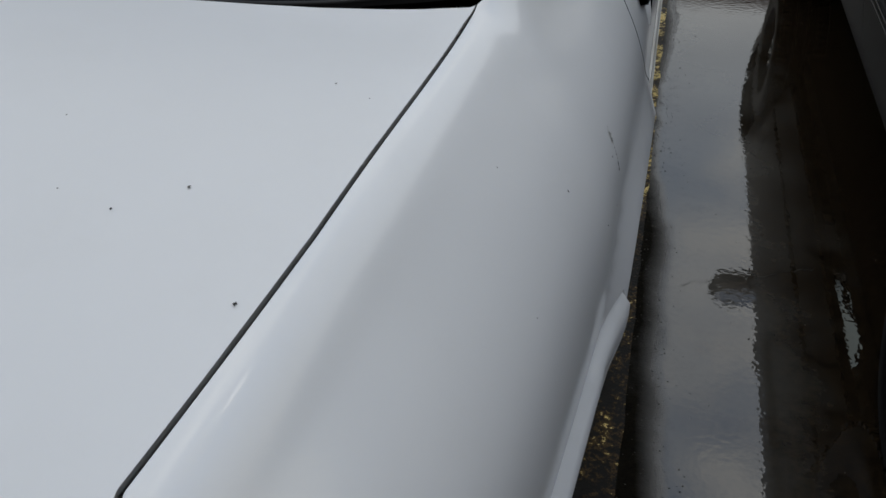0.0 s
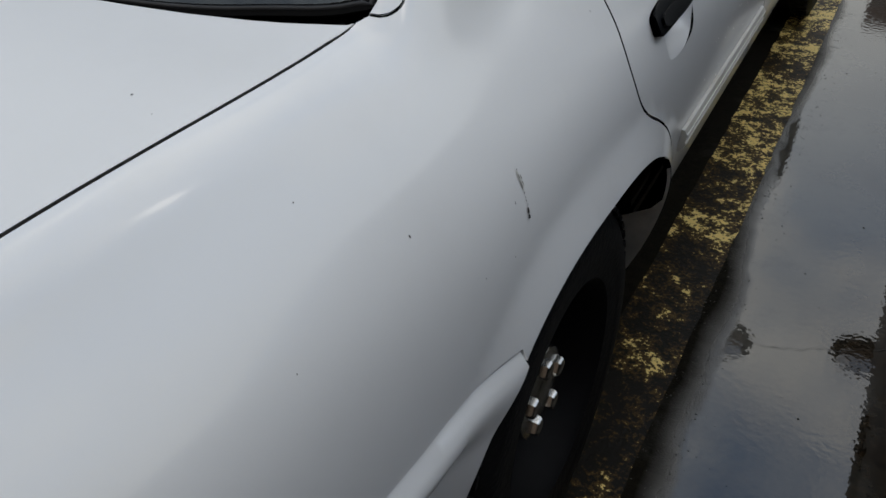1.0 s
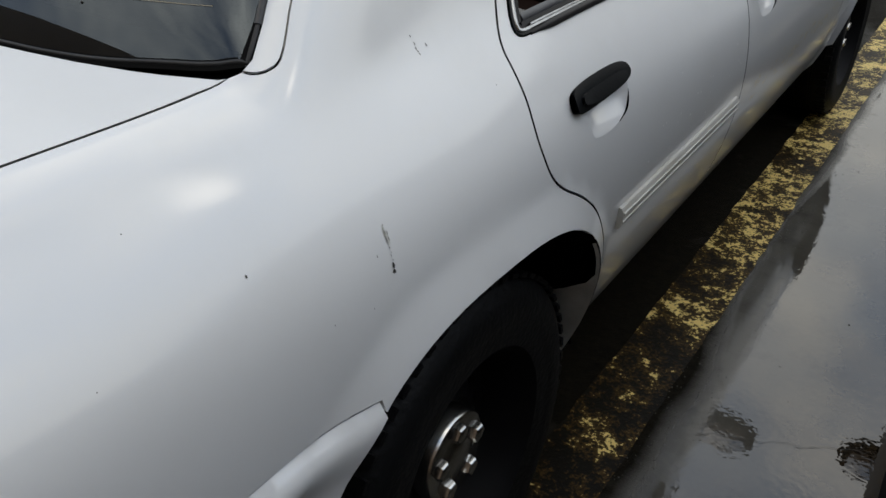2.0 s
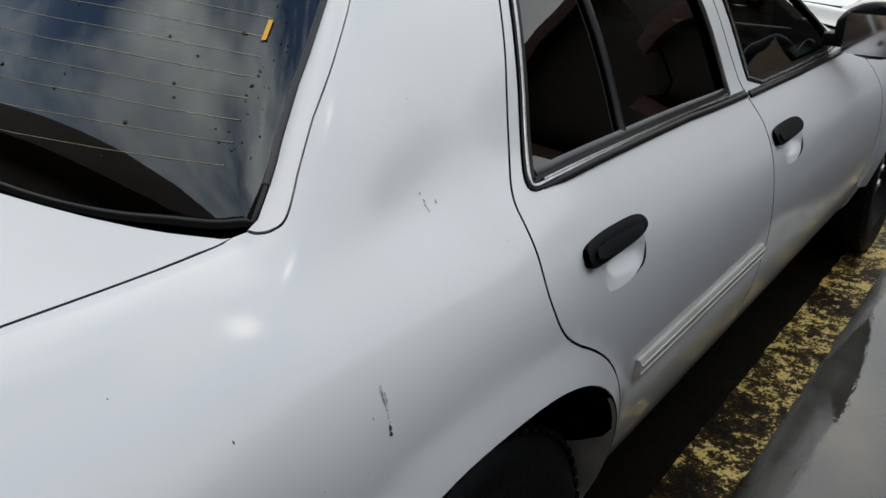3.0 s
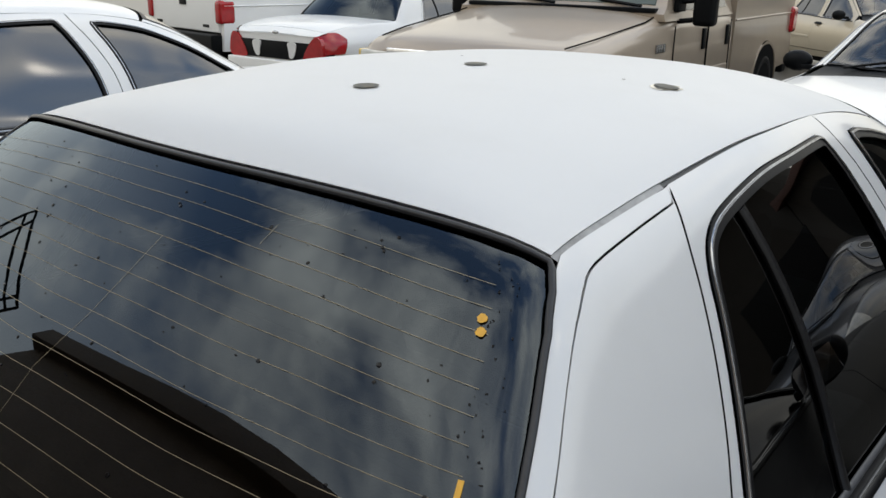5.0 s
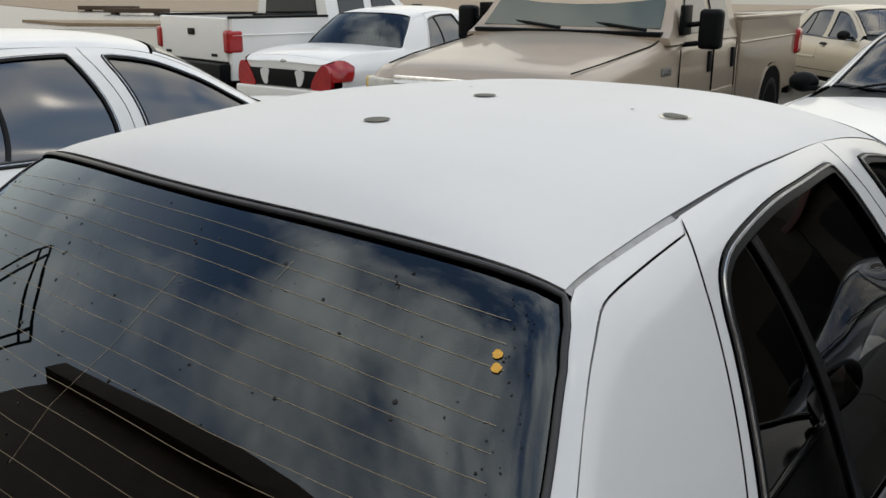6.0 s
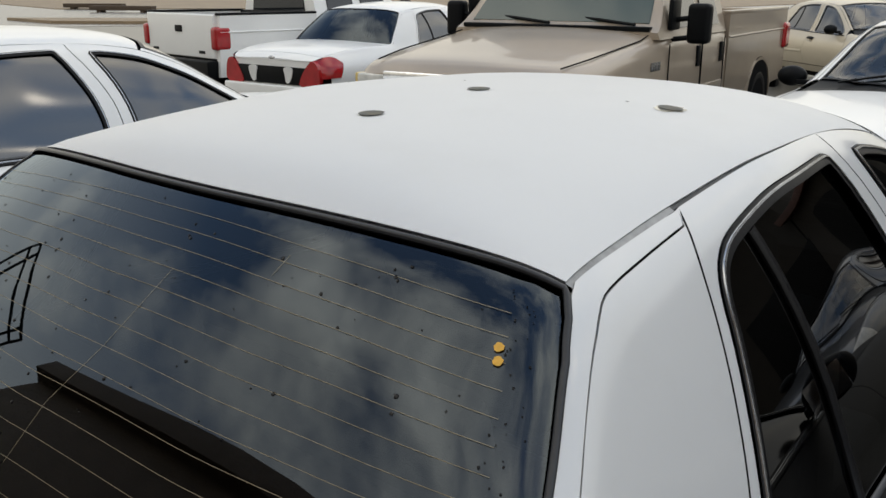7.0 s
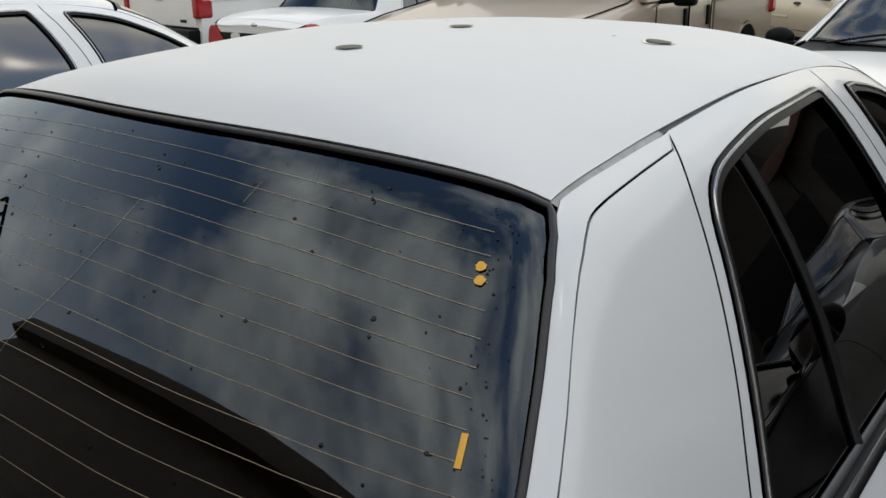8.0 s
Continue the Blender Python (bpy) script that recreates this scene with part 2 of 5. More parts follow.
M_PAINT = material("silver_white_paint", (0.66, 0.665, 0.66), 0.5, metal=0.10, coat=0.9, coat_rough=0.10, coat_ior=1.5, vary=0.03, scale=3, stain=0.10, stain_color=(0.45, 0.43, 0.38), stain_scale=5)
M_DULLPAINT = material("weathered_silver_white_paint", (0.66, 0.665, 0.66), 0.5, metal=0.10, coat=0.35, coat_rough=0.32, coat_ior=1.4, spec=0.35, vary=0.03, scale=3, stain=0.10, stain_color=(0.45, 0.43, 0.38), stain_scale=5)
M_WHITE = material("white_paint", (0.80, 0.80, 0.78), 0.34, coat=0.5, vary=0.03, scale=3)
M_BLACKPAINT = material("black_paint", (0.005, 0.0055, 0.006), 0.45, coat=0.0, spec=0.15, vary=0.2, scale=3)
M_DARKGREY = material("dark_blue_grey_paint", (0.045, 0.052, 0.062), 0.3, metal=0.3, coat=0.7, vary=0.1, scale=3)
M_TAN = material("tan_paint", (0.37, 0.30, 0.23), 0.36, metal=0.25, coat=0.5, vary=0.08, scale=4, stain=0.2, stain_color=(0.25, 0.2, 0.15))
M_BEIGE = material("beige_paint", (0.50, 0.43, 0.32), 0.36, metal=0.2, coat=0.5, vary=0.05, scale=4)
M_RUBBER = material("black_rubber", (0.007, 0.007, 0.008), 0.36, vary=0.4, scale=30, bump=0.04, bump_scale=150, spec=0.16)
M_BARRUBBER = material("weathered_rubber_moulding", (0.022, 0.023, 0.026), 0.34, vary=0.3, scale=50, spec=0.4, bump=0.05, bump_scale=200)
M_LIPRUBBER = material("greyed_rubber_lip", (0.020, 0.021, 0.023), 0.5, vary=0.5, scale=35, spec=0.35, stain=0.5, stain_color=(0.012, 0.012, 0.013), stain_scale=40)
M_GREYRUBBER = material("dull_grey_rubber", (0.06, 0.062, 0.066), 0.45, vary=0.3, scale=40)
# near-black colour stands for the shade in wheel wells, hollows and under cars
M_SHADE = material("shade_black", (0.005, 0.005, 0.005), 0.95, spec=0.05)
M_SEAM = material("rubber_seal", (0.005, 0.005, 0.005), 0.85, spec=0.06)
M_TYRE = material("tyre_rubber", (0.007, 0.007, 0.0075), 0.55, spec=0.2, vary=0.5, scale=14, bump=0.3, bump_scale=90)
M_STEEL = material("black_steel_rim", (0.005, 0.005, 0.006), 0.6, spec=0.12, vary=0.4, scale=20)
M_CHROME = material("chrome", (0.78, 0.78, 0.80), 0.12, metal=1.0, vary=0.25, scale=25, rough_vary=0.08)
# brown tone and blotches put the ground's reflection into the chrome's colour
M_HUBCAP = material("brown_tinged_chrome", (0.66, 0.65, 0.62), 0.24, metal=1.0, vary=0.4, scale=30, rough_vary=0.08, stain=0.3, stain_color=(0.10, 0.09, 0.07), stain_scale=14)
M_TRIMCHROME = material("dull_bright_trim", (0.48, 0.49, 0.50), 0.25, metal=1.0, vary=0.3, scale=40)
M_PLASTIC = material("black_plastic", (0.006, 0.007, 0.008), 0.42, spec=0.10, vary=0.4, scale=60, bump=0.04, bump_scale=260)
M_GLASS = glass("tinted_glass", (0.07, 0.075, 0.08), film=0.10)
M_DARKGLASS = glass("dark_tinted_glass", (0.008, 0.009, 0.010), gloss_rough=0.11, film=0.5)
M_FRONTGLASS = glass("greenish_glass", (0.36, 0.44, 0.41), film=0.15)
M_REARGLASS = glass("dark_rear_glass", (0.16, 0.15, 0.14), film=0.05, sheen=(0.74, 0.87, 1.0))
M_CLEARGLASS = glass("windscreen_glass", (0.55, 0.62, 0.60), film=0.2)
M_RED = material("red_lens", (0.42, 0.008, 0.012), 0.18, coat=0.25, vary=0.3, scale=12)
M_AMBER = material("amber_lens", (0.55, 0.40, 0.14), 0.15, coat=0.5)
M_LAMP = material("clear_lens", (0.55, 0.54, 0.50), 0.12, coat=0.6, vary=0.3, scale=15)
M_WIRE = material("heater_wire", (0.33, 0.27, 0.17), 0.5, metal=0.2, vary=0.2, scale=20)
M_ORANGE = material("orange_tape", (0.85, 0.45, 0.05), 0.5, vary=0.2, scale=80)
M_CLOTH = material("dark_seat_cloth", (0.045, 0.047, 0.052), 0.85, vary=0.3, scale=30, bump=0.3, bump_scale=200)
M_CLOTHGREY = material("grey_seat_cloth", (0.17, 0.18, 0.19), 0.85, vary=0.25, scale=30, bump=0.3, bump_scale=200)
M_SHELF = material("brown_parcel_shelf_cloth", (0.085, 0.058, 0.038), 0.9, vary=0.4, scale=18, bump=0.3, bump_scale=120)
M_MOLD = material("grey_side_moulding", (0.52, 0.51, 0.47), 0.42, vary=0.12, scale=12, stain=0.35, stain_color=(0.36, 0.32, 0.22), stain_scale=9)
M_GRIME = material("dark_grime", (0.035, 0.032, 0.028), 0.7, vary=0.5, scale=90)
M_DIRTYPAINT = material("dirty_grey_paint", (0.55, 0.54, 0.50), 0.6, vary=0.3, scale=14, stain=0.4, stain_color=(0.12, 0.10, 0.07), stain_scale=6)
M_RUST = material("exposed_grey_primer", (0.13, 0.13, 0.11), 0.7, vary=0.4, scale=60, stain=0.6, stain_color=(0.25, 0.17, 0.08), stain_scale=30)
M_PLATEWHITE = material("white_plastic", (0.72, 0.72, 0.70), 0.4, vary=0.05)
# ---- building helpers ----
from mathutils import geometry


def mesh_object(name, verts, faces, mat, parent=None, normals=None, label="", smooth=True):
    me = bpy.data.meshes.new(name)
    me.from_pydata([tuple(map(float, v)) for v in verts], [], faces)
    me.materials.append(mat)
    if smooth:
        me.polygons.foreach_set("use_smooth", [True] * len(me.polygons))
    if normals is not None:
        me.normals_split_custom_set_from_vertices([tuple(map(float, n)) for n in normals])
    ob = new(name, me)
    if parent is not None:
        ob.parent = parent
    if label:
        ob["label"] = label
    return ob


def part(name, bm, mat, parent, label="", smooth=True, angle=35):
    """Links a bmesh as one mesh object under a thing or a part."""
    me = bpy.data.meshes.new(name)
    bmesh.ops.recalc_face_normals(bm, faces=bm.faces)
    for e in bm.edges:
        e.smooth = len(e.link_faces) != 2 or e.calc_face_angle(0) < radians(angle)
    for f in bm.faces:
        f.smooth = smooth
    bm.to_mesh(me)
    bm.free()
    me.materials.append(mat)
    ob = new(name, me)
    if parent is not None:
        ob.parent = parent
    if label:
        ob["label"] = label
    return ob


def base(name, label, category, m=None, group="", kind=""):
    """The Empty at the base of a thing."""
    ob = new(name)
    ob.empty_display_size = 0.1
    if m is not None:
        ob.matrix_basis = m
    return tagged(ob, label, category, group, kind)


def box(bm, x0, x1, y0, y1, z0, z1, bevel=0.0, segments=2, m=None):
    r = bmesh.ops.create_cube(bm, size=1.0)
    vs = r["verts"]
    bmesh.ops.scale(bm, vec=(x1 - x0, y1 - y0, z1 - z0), verts=vs)
    bmesh.ops.translate(bm, vec=((x0 + x1) / 2, (y0 + y1) / 2, (z0 + z1) / 2), verts=vs)
    if m is not None:
        bmesh.ops.transform(bm, matrix=m, verts=vs)
    if bevel:
        es = list({e for v in vs for e in v.link_edges})
        bmesh.ops.bevel(bm, geom=es, offset=bevel, segments=segments, affect="EDGES", profile=0.6)
    return bm


def revolve(profile, n, axis_x=True):
    """A bmesh turned round the x axis from (x, radius) pairs."""
    bm = bmesh.new()
    rings = []
    for x, r in profile:
        rings.append([bm.verts.new((x, r * math.cos(2 * math.pi * i / n), r * math.sin(2 * math.pi * i / n))) for i in range(n)])
    for a, b in zip(rings, rings[1:]):
        for i in range(n):
            bm.faces.new((a[i], a[(i + 1) % n], b[(i + 1) % n], b[i]))
    for ring, x in ((rings[0], profile[0]), (rings[-1], profile[-1])):
        if x[1] > 1e-4:
            bm.faces.new(ring)
    bmesh.ops.remove_doubles(bm, verts=bm.verts, dist=1e-5)
    return bm


def tube(points, radius, sides=6, closed=False):
    """A bmesh tube along points."""
    bm = bmesh.new()
    pts = [Vector(p) for p in points]
    rings = []
    for i, p in enumerate(pts):
        d = (pts[(i + 1) % len(pts)] if closed or i + 1 < len(pts) else p) - (pts[i - 1] if closed or i else p)
        d.normalize()
        u = d.orthogonal().normalized() if abs(d.z) > 0.95 else d.cross(Vector((0, 0, 1))).normalized()
        v = d.cross(u)
        rings.append([bm.verts.new(p + radius * (u * math.cos(2 * math.pi * k / sides) + v * math.sin(2 * math.pi * k / sides))) for k in range(sides)])
    pairs = list(zip(rings, rings[1:])) + ([(rings[-1], rings[0])] if closed else [])
    for a, b in pairs:
        for k in range(sides):
            bm.faces.new((a[k], a[(k + 1) % sides], b[(k + 1) % sides], b[k]))
    if not closed:
        bm.faces.new(rings[0]), bm.faces.new(rings[-1])
    return bm


def dense(points, gap, closed=True):
    """More points along a line in (y, s)."""
    out = []
    pts = list(points)
    ends = pts[1:] + pts[:1] if closed else pts[1:]
    for a, b in zip(pts, ends):
        n = max(1, int(math.hypot(b[0] - a[0], (b[1] - a[1]) * 0.07) / gap))
        out += [(a[0] + (b[0] - a[0]) * i / n, a[1] + (b[1] - a[1]) * i / n) for i in range(n)]
    if not closed:
        out.append(pts[-1])
    return out


def rounded(points, rounds=2):
    """A closed outline with its corners cut round."""
    for _ in range(rounds):
        out = []
        for a, b in zip(points, points[1:] + points[:1]):
            out += [(a[0] * 0.75 + b[0] * 0.25, a[1] * 0.75 + b[1] * 0.25), (a[0] * 0.25 + b[0] * 0.75, a[1] * 0.25 + b[1] * 0.75)]
        points = out
    return points


def flowing(points, rounds=2):
    """An open line with its corners cut round; its ends stay."""
    for _ in range(rounds):
        out = [points[0]]
        for a, b in zip(points, points[1:]):
            out += [(a[0] * 0.75 + b[0] * 0.25, a[1] * 0.75 + b[1] * 0.25), (a[0] * 0.25 + b[0] * 0.75, a[1] * 0.25 + b[1] * 0.75)]
        points = out + [points[-1]]
    return points


def inset(outline, by):
    """An outline on the body drawn in by so many metres."""
    o = np.array(outline)
    area = 0.5 * np.sum(o[:, 0] * np.roll(o[:, 1], -1) - np.roll(o[:, 0], -1) * o[:, 1])
    p, n = body_point(o[:, 0], o[:, 1])
    ds = (surface(o[:, 0], o[:, 1] + 0.05) - surface(o[:, 0], o[:, 1] - 0.05)) / 0.1
    t = np.roll(p, -1, axis=0) - np.roll(p, 1, axis=0)
    t /= np.maximum(np.linalg.norm(t, axis=1, keepdims=True), 1e-9)
    inward = np.cross(n, t) * (1 if area > 0 else -1)
    size = np.maximum((ds * ds).sum(1), 1e-6)
    return [tuple(v) for v in np.c_[o[:, 0] + by * inward[:, 1], o[:, 1] + by * (inward * ds).sum(1) / size]]


def inside(points, outline):
    x, y = points[:, 0][:, None], points[:, 1][:, None]
    o = np.array(outline)
    x0, y0 = o[:, 0][None], o[:, 1][None]
    x1, y1 = np.roll(o[:, 0], -1)[None], np.roll(o[:, 1], -1)[None]
    hit = ((y0 > y) != (y1 > y)) & (x < x0 + (y - y0) / np.where(y1 == y0, 1e-9, y1 - y0) * (x1 - x0))
    return hit.sum(1) % 2 == 1


def panel(name, outline, mat, parent, out=0.0, gap=0.0025, holes=(), mirror=False, depth=0.012, spacing=0.05, label="", shape=None, fine=0.02):
    """A piece of the body's skin within an outline in (y, s), with turned-in edges. shape(y, z) gives relief in metres."""
    loops = [inset(dense(outline, fine), gap)] + [inset(dense(h, fine), -gap) for h in holes]
    k = 0.07
    flat, edges = [], []
    for lp in loops:
        first = len(flat)
        flat += [(y, s * k) for y, s in lp]
        edges += [(first + i, first + (i + 1) % len(lp)) for i in range(len(lp))]
    rim = np.array(flat)
    gy = np.arange(rim[:, 0].min(), rim[:, 0].max(), spacing)
    gs = np.arange(rim[:, 1].min(), rim[:, 1].max(), min(spacing, 0.035))
    grid = np.array([(a, b) for a in gy for b in gs]).reshape(-1, 2)
    if len(grid):
        keep = inside(grid, [(a, b * k) for a, b in loops[0]])
        for lp in loops[1:]:
            keep &= ~inside(grid, [(a, b * k) for a, b in lp])
        grid = grid[keep]
    if len(grid):
        near = np.min(np.hypot(grid[:, None, 0] - rim[None, :, 0], grid[:, None, 1] - rim[None, :, 1]), axis=1)
        grid = grid[near > min(0.012, 0.6 * spacing)]
    pts = [Vector(p) for p in flat] + [Vector(p) for p in grid]
    vs, _, fs, _, _, _ = geometry.delaunay_2d_cdt(pts, edges, [], 1, 1e-7)
    if len(loops) > 1:
        mids = np.array([sum((Vector(vs[i]) for i in f), Vector((0, 0))) / len(f) for f in fs])
        cut = np.zeros(len(fs), bool)
        for lp in loops[1:]:
            cut |= inside(mids, [(a, b * k) for a, b in lp])
        fs = [f for f, gone in zip(fs, cut) if not gone]
    yy = np.array([v[0] for v in vs])
    ss = np.array([v[1] / k for v in vs])

    def place(y, s):
        p, n = body_point(y, s, out)
        if shape is not None:
            p = p + n * shape(y, p[:, 2])[:, None]
        return p
    p = place(yy, ss)
    a = place(yy + 0.004, ss) - place(yy - 0.004, ss)
    b = place(yy, ss + 0.06) - place(yy, ss - 0.06)
    n = np.cross(a, b)
    n /= np.maximum(np.linalg.norm(n, axis=1, keepdims=True), 1e-9)
    verts, normals, faces = list(p), list(n), []
    for f in fs:
        q = np.cross(p[f[1]] - p[f[0]], p[f[2]] - p[f[0]])
        faces.append(tuple(f) if q @ n[f[0]] > 0 else tuple(reversed(f)))
    use = {}
    for f in faces:
        for i in range(len(f)):
            use[(f[i], f[(i + 1) % len(f)])] = 1
    if depth:
        bevel = min(0.0015, depth / 3)
        extra = {}
        for (i, j) in list(use):
            if (j, i) not in use:
                quad = []
                for v in (j, i):
                    if v not in extra:
                        extra[v] = len(verts)
                        verts += [p[v], p[v] - n[v] * depth]
                        normals += [n[v], n[v]]
                    quad.append(extra[v])
                side = np.cross(p[i] - p[j], n[i])
                side /= max(np.linalg.norm(side), 1e-9)
                for q in quad:
                    normals[q] = n[i] * 0.4 + side * 0.9
                    normals[q + 1] = side
                faces.append((quad[0], quad[1], quad[1] + 1, quad[0] + 1))
    verts, normals = np.array(verts), np.array(normals)
    normals /= np.maximum(np.linalg.norm(normals, axis=1, keepdims=True), 1e-9)
    if mirror:
        verts, normals = verts * [-1, 1, 1], normals * [-1, 1, 1]
        faces = [tuple(reversed(f)) for f in faces]
    return mesh_object(name, verts, faces, mat, parent, normals, label)


def ribbon(name, line, width, mat, parent, out=0.0, mirror=False, closed=False, thick=0.0, label="", dense_by=0.02, roll=False, taper=0.0):
    """A strip of the body's surface along a line in (y, s); with 'thick', a moulding with rounded edges standing off it."""
    o = np.array(dense(line, dense_by, closed))
    p, n = body_point(o[:, 0], o[:, 1])
    t = np.roll(p, -1, axis=0) - np.roll(p, 1, axis=0)
    if not closed:
        t[0], t[-1] = p[1] - p[0], p[-1] - p[-2]
    t /= np.maximum(np.linalg.norm(t, axis=1, keepdims=True), 1e-9)
    side = np.cross(n, t)
    prof = [(-0.5, 0.0), (-0.5, 0.55), (-0.32, 1.0), (0.32, 1.0), (0.5, 0.55), (0.5, 0.0)] if thick else [(-0.5, 0.0), (0.5, 0.0)]
    if roll:
        prof = [(-0.5 * math.cos(math.pi * k / 8), math.sin(math.pi * k / 8)) for k in range(9)]
    along = np.concatenate([[0], np.cumsum(np.linalg.norm(np.diff(p, axis=0), axis=1))])
    grow = (0.3 + 0.7 * step(along, 0.0, taper))[:, None] if taper else 1.0
    rows = [p + side * (a * width) * grow + n * (out + b * thick * grow) for a, b in prof]
    m, c = len(o), len(prof)
    verts = np.array(rows).transpose(1, 0, 2).reshape(-1, 3)
    faces = []
    for i in range(m if closed else m - 1):
        j = (i + 1) % m
        for q in range(c - 1):
            faces.append((i * c + q, i * c + q + 1, j * c + q + 1, j * c + q))
    if thick and not closed:
        faces += [tuple(range(c)), tuple((m - 1) * c + q for q in reversed(range(c)))]
    if mirror:
        verts = verts * [-1, 1, 1]
        faces = [tuple(reversed(f)) for f in faces]
    bm = bmesh.new()
    vs = [bm.verts.new(v) for v in verts]
    for f in faces:
        bm.faces.new([vs[i] for i in f])
    return part(name, bm, mat, parent, label, angle=50)


def yz(points):
    """Side-view places (y, z) as places on the body."""
    return [(y, float(s_at_z(y, z))) for y, z in points]


def yx(points):
    """Plan places (y, x) on the top of the body; x below zero lies on the left half."""
    return [(y, float(s_at_x(y, x))) if x >= 0 else (y, 32 - float(s_at_x(y, -x))) for y, x in points]


def other_half(line):
    return [(y, 32 - s) for y, s in line]
# ---- ground ----
def ground_material():
    m = bpy.data.materials.new("wet_asphalt")
    m.use_nodes = True
    nt = m.node_tree
    b = nt.nodes["Principled BSDF"]
    co = nt.nodes.new("ShaderNodeTexCoord")

    def noise_node(scale, detail, rough=0.6):
        n = nt.nodes.new("ShaderNodeTexNoise")
        n.inputs["Scale"].default_value, n.inputs["Detail"].default_value, n.inputs["Roughness"].default_value = scale, detail, rough
        nt.links.new(co.outputs["Object"], n.inputs["Vector"])
        return n

    def ramp_node(src, p0, p1, c0, c1):
        r = nt.nodes.new("ShaderNodeValToRGB")
        r.color_ramp.elements[0].position, r.color_ramp.elements[1].position = p0, p1
        r.color_ramp.elements[0].color, r.color_ramp.elements[1].color = (*c0, 1), (*c1, 1)
        nt.links.new(src, r.inputs["Fac"])
        return r
    big, grit, fine = noise_node(0.9, 9, 0.62), noise_node(38, 9, 0.7), noise_node(230, 4)
    place = nt.nodes.new("ShaderNodeSeparateXYZ")
    nt.links.new(co.outputs["Object"], place.inputs[0])

    def math_node(op, a, b_val):
        n = nt.nodes.new("ShaderNodeMath")
        n.operation = op
        nt.links.new(a, n.inputs[0])
        if isinstance(b_val, float):
            n.inputs[1].default_value = b_val
        else:
            nt.links.new(b_val, n.inputs[1])
        return n.outputs[0]
    # a long shallow puddle lies along the yellow line
    back = nt.nodes.new("ShaderNodeMapRange")
    back.inputs["From Min"].default_value, back.inputs["From Max"].default_value = 0.30, 1.30
    back.inputs["To Min"].default_value, back.inputs["To Max"].default_value = 1.80, 1.745
    nt.links.new(place.outputs["Y"], back.inputs["Value"])
    across = math_node("ABSOLUTE", math_node("SUBTRACT", place.outputs["X"], back.outputs["Result"]), 0.0)
    hollow = nt.nodes.new("ShaderNodeMapRange")
    hollow.inputs["From Min"].default_value, hollow.inputs["From Max"].default_value = 0.64, 0.76
    hollow.inputs["To Min"].default_value, hollow.inputs["To Max"].default_value = -0.36, 0.20
    nt.links.new(across, hollow.inputs["Value"])
    level = math_node("ADD", big.outputs["Fac"], hollow.outputs["Result"])
    pools = ramp_node(level, 0.32, 0.64, (1, 1, 1), (0, 0, 0))
    away = nt.nodes.new("ShaderNodeVectorMath")
    away.operation = "LENGTH"
    nt.links.new(co.outputs["Object"], away.inputs[0])
    spread = nt.nodes.new("ShaderNodeMapRange")
    spread.inputs["From Min"].default_value, spread.inputs["From Max"].default_value = 4.5, 9.0
    nt.links.new(away.outputs["Value"], spread.inputs["Value"])
    puddle = nt.nodes.new("ShaderNodeMix")
    puddle.data_type = "RGBA"
    puddle.inputs[7].default_value = (0.55, 0.55, 0.55, 1)
    nt.links.new(spread.outputs["Result"], puddle.inputs["Factor"])
    nt.links.new(pools.outputs["Color"], puddle.inputs[6])
    dry = ramp_node(grit.outputs["Fac"], 0.3, 0.75, (0.003, 0.0025, 0.0015), (0.015, 0.012, 0.007))
    silt = ramp_node(noise_node(7, 10, 0.72).outputs["Fac"], 0.32, 0.72, (0.058, 0.054, 0.045), (0.112, 0.105, 0.090))
    bed = ramp_node(grit.outputs["Fac"], 0.35, 0.75, (0.004, 0.003, 0.002), (0.045, 0.030, 0.016))
    # mud by the line; further out, gravel darkened to carry the black car's reflection
    outer_dark = nt.nodes.new("ShaderNodeMapRange")
    outer_dark.inputs["From Min"].default_value, outer_dark.inputs["From Max"].default_value = 1.62, 1.98
    nt.links.new(math_node("ADD", place.outputs["X"], noise_node(3.5, 8, 0.7).outputs["Fac"]), outer_dark.inputs["Value"])
    floor_mix = nt.nodes.new("ShaderNodeMix")
    floor_mix.data_type = "RGBA"
    nt.links.new(outer_dark.outputs["Result"], floor_mix.inputs["Factor"])
    nt.links.new(silt.outputs["Color"], floor_mix.inputs[6])
    nt.links.new(bed.outputs["Color"], floor_mix.inputs[7])
    mix = nt.nodes.new("ShaderNodeMix")
    mix.data_type = "RGBA"
    nt.links.new(floor_mix.outputs[2], mix.inputs[7])
    nt.links.new(puddle.outputs[2], mix.inputs["Factor"])
    nt.links.new(dry.outputs["Color"], mix.inputs[6])
    nt.links.new(mix.outputs[2], b.inputs["Base Color"])
    rough = nt.nodes.new("ShaderNodeMapRange")
    rough.inputs["To Min"].default_value, rough.inputs["To Max"].default_value = 0.65, 0.012
    nt.links.new(puddle.outputs[2], rough.inputs["Value"])
    nt.links.new(rough.outputs["Result"], b.inputs["Roughness"])
    sheen = nt.nodes.new("ShaderNodeMapRange")
    sheen.inputs["To Min"].default_value, sheen.inputs["To Max"].default_value = 0.05, 0.72
    nt.links.new(puddle.outputs[2], sheen.inputs["Value"])
    nt.links.new(sheen.outputs["Result"], b.inputs["Specular IOR Level"])
    height = nt.nodes.new("ShaderNodeMath")
    height.operation = "ADD"
    nt.links.new(grit.outputs["Fac"], height.inputs[0])
    nt.links.new(fine.outputs["Fac"], height.inputs[1])
    bp = nt.nodes.new("ShaderNodeBump")
    bp.inputs["Distance"].default_value = 0.006
    amount = nt.nodes.new("ShaderNodeMapRange")
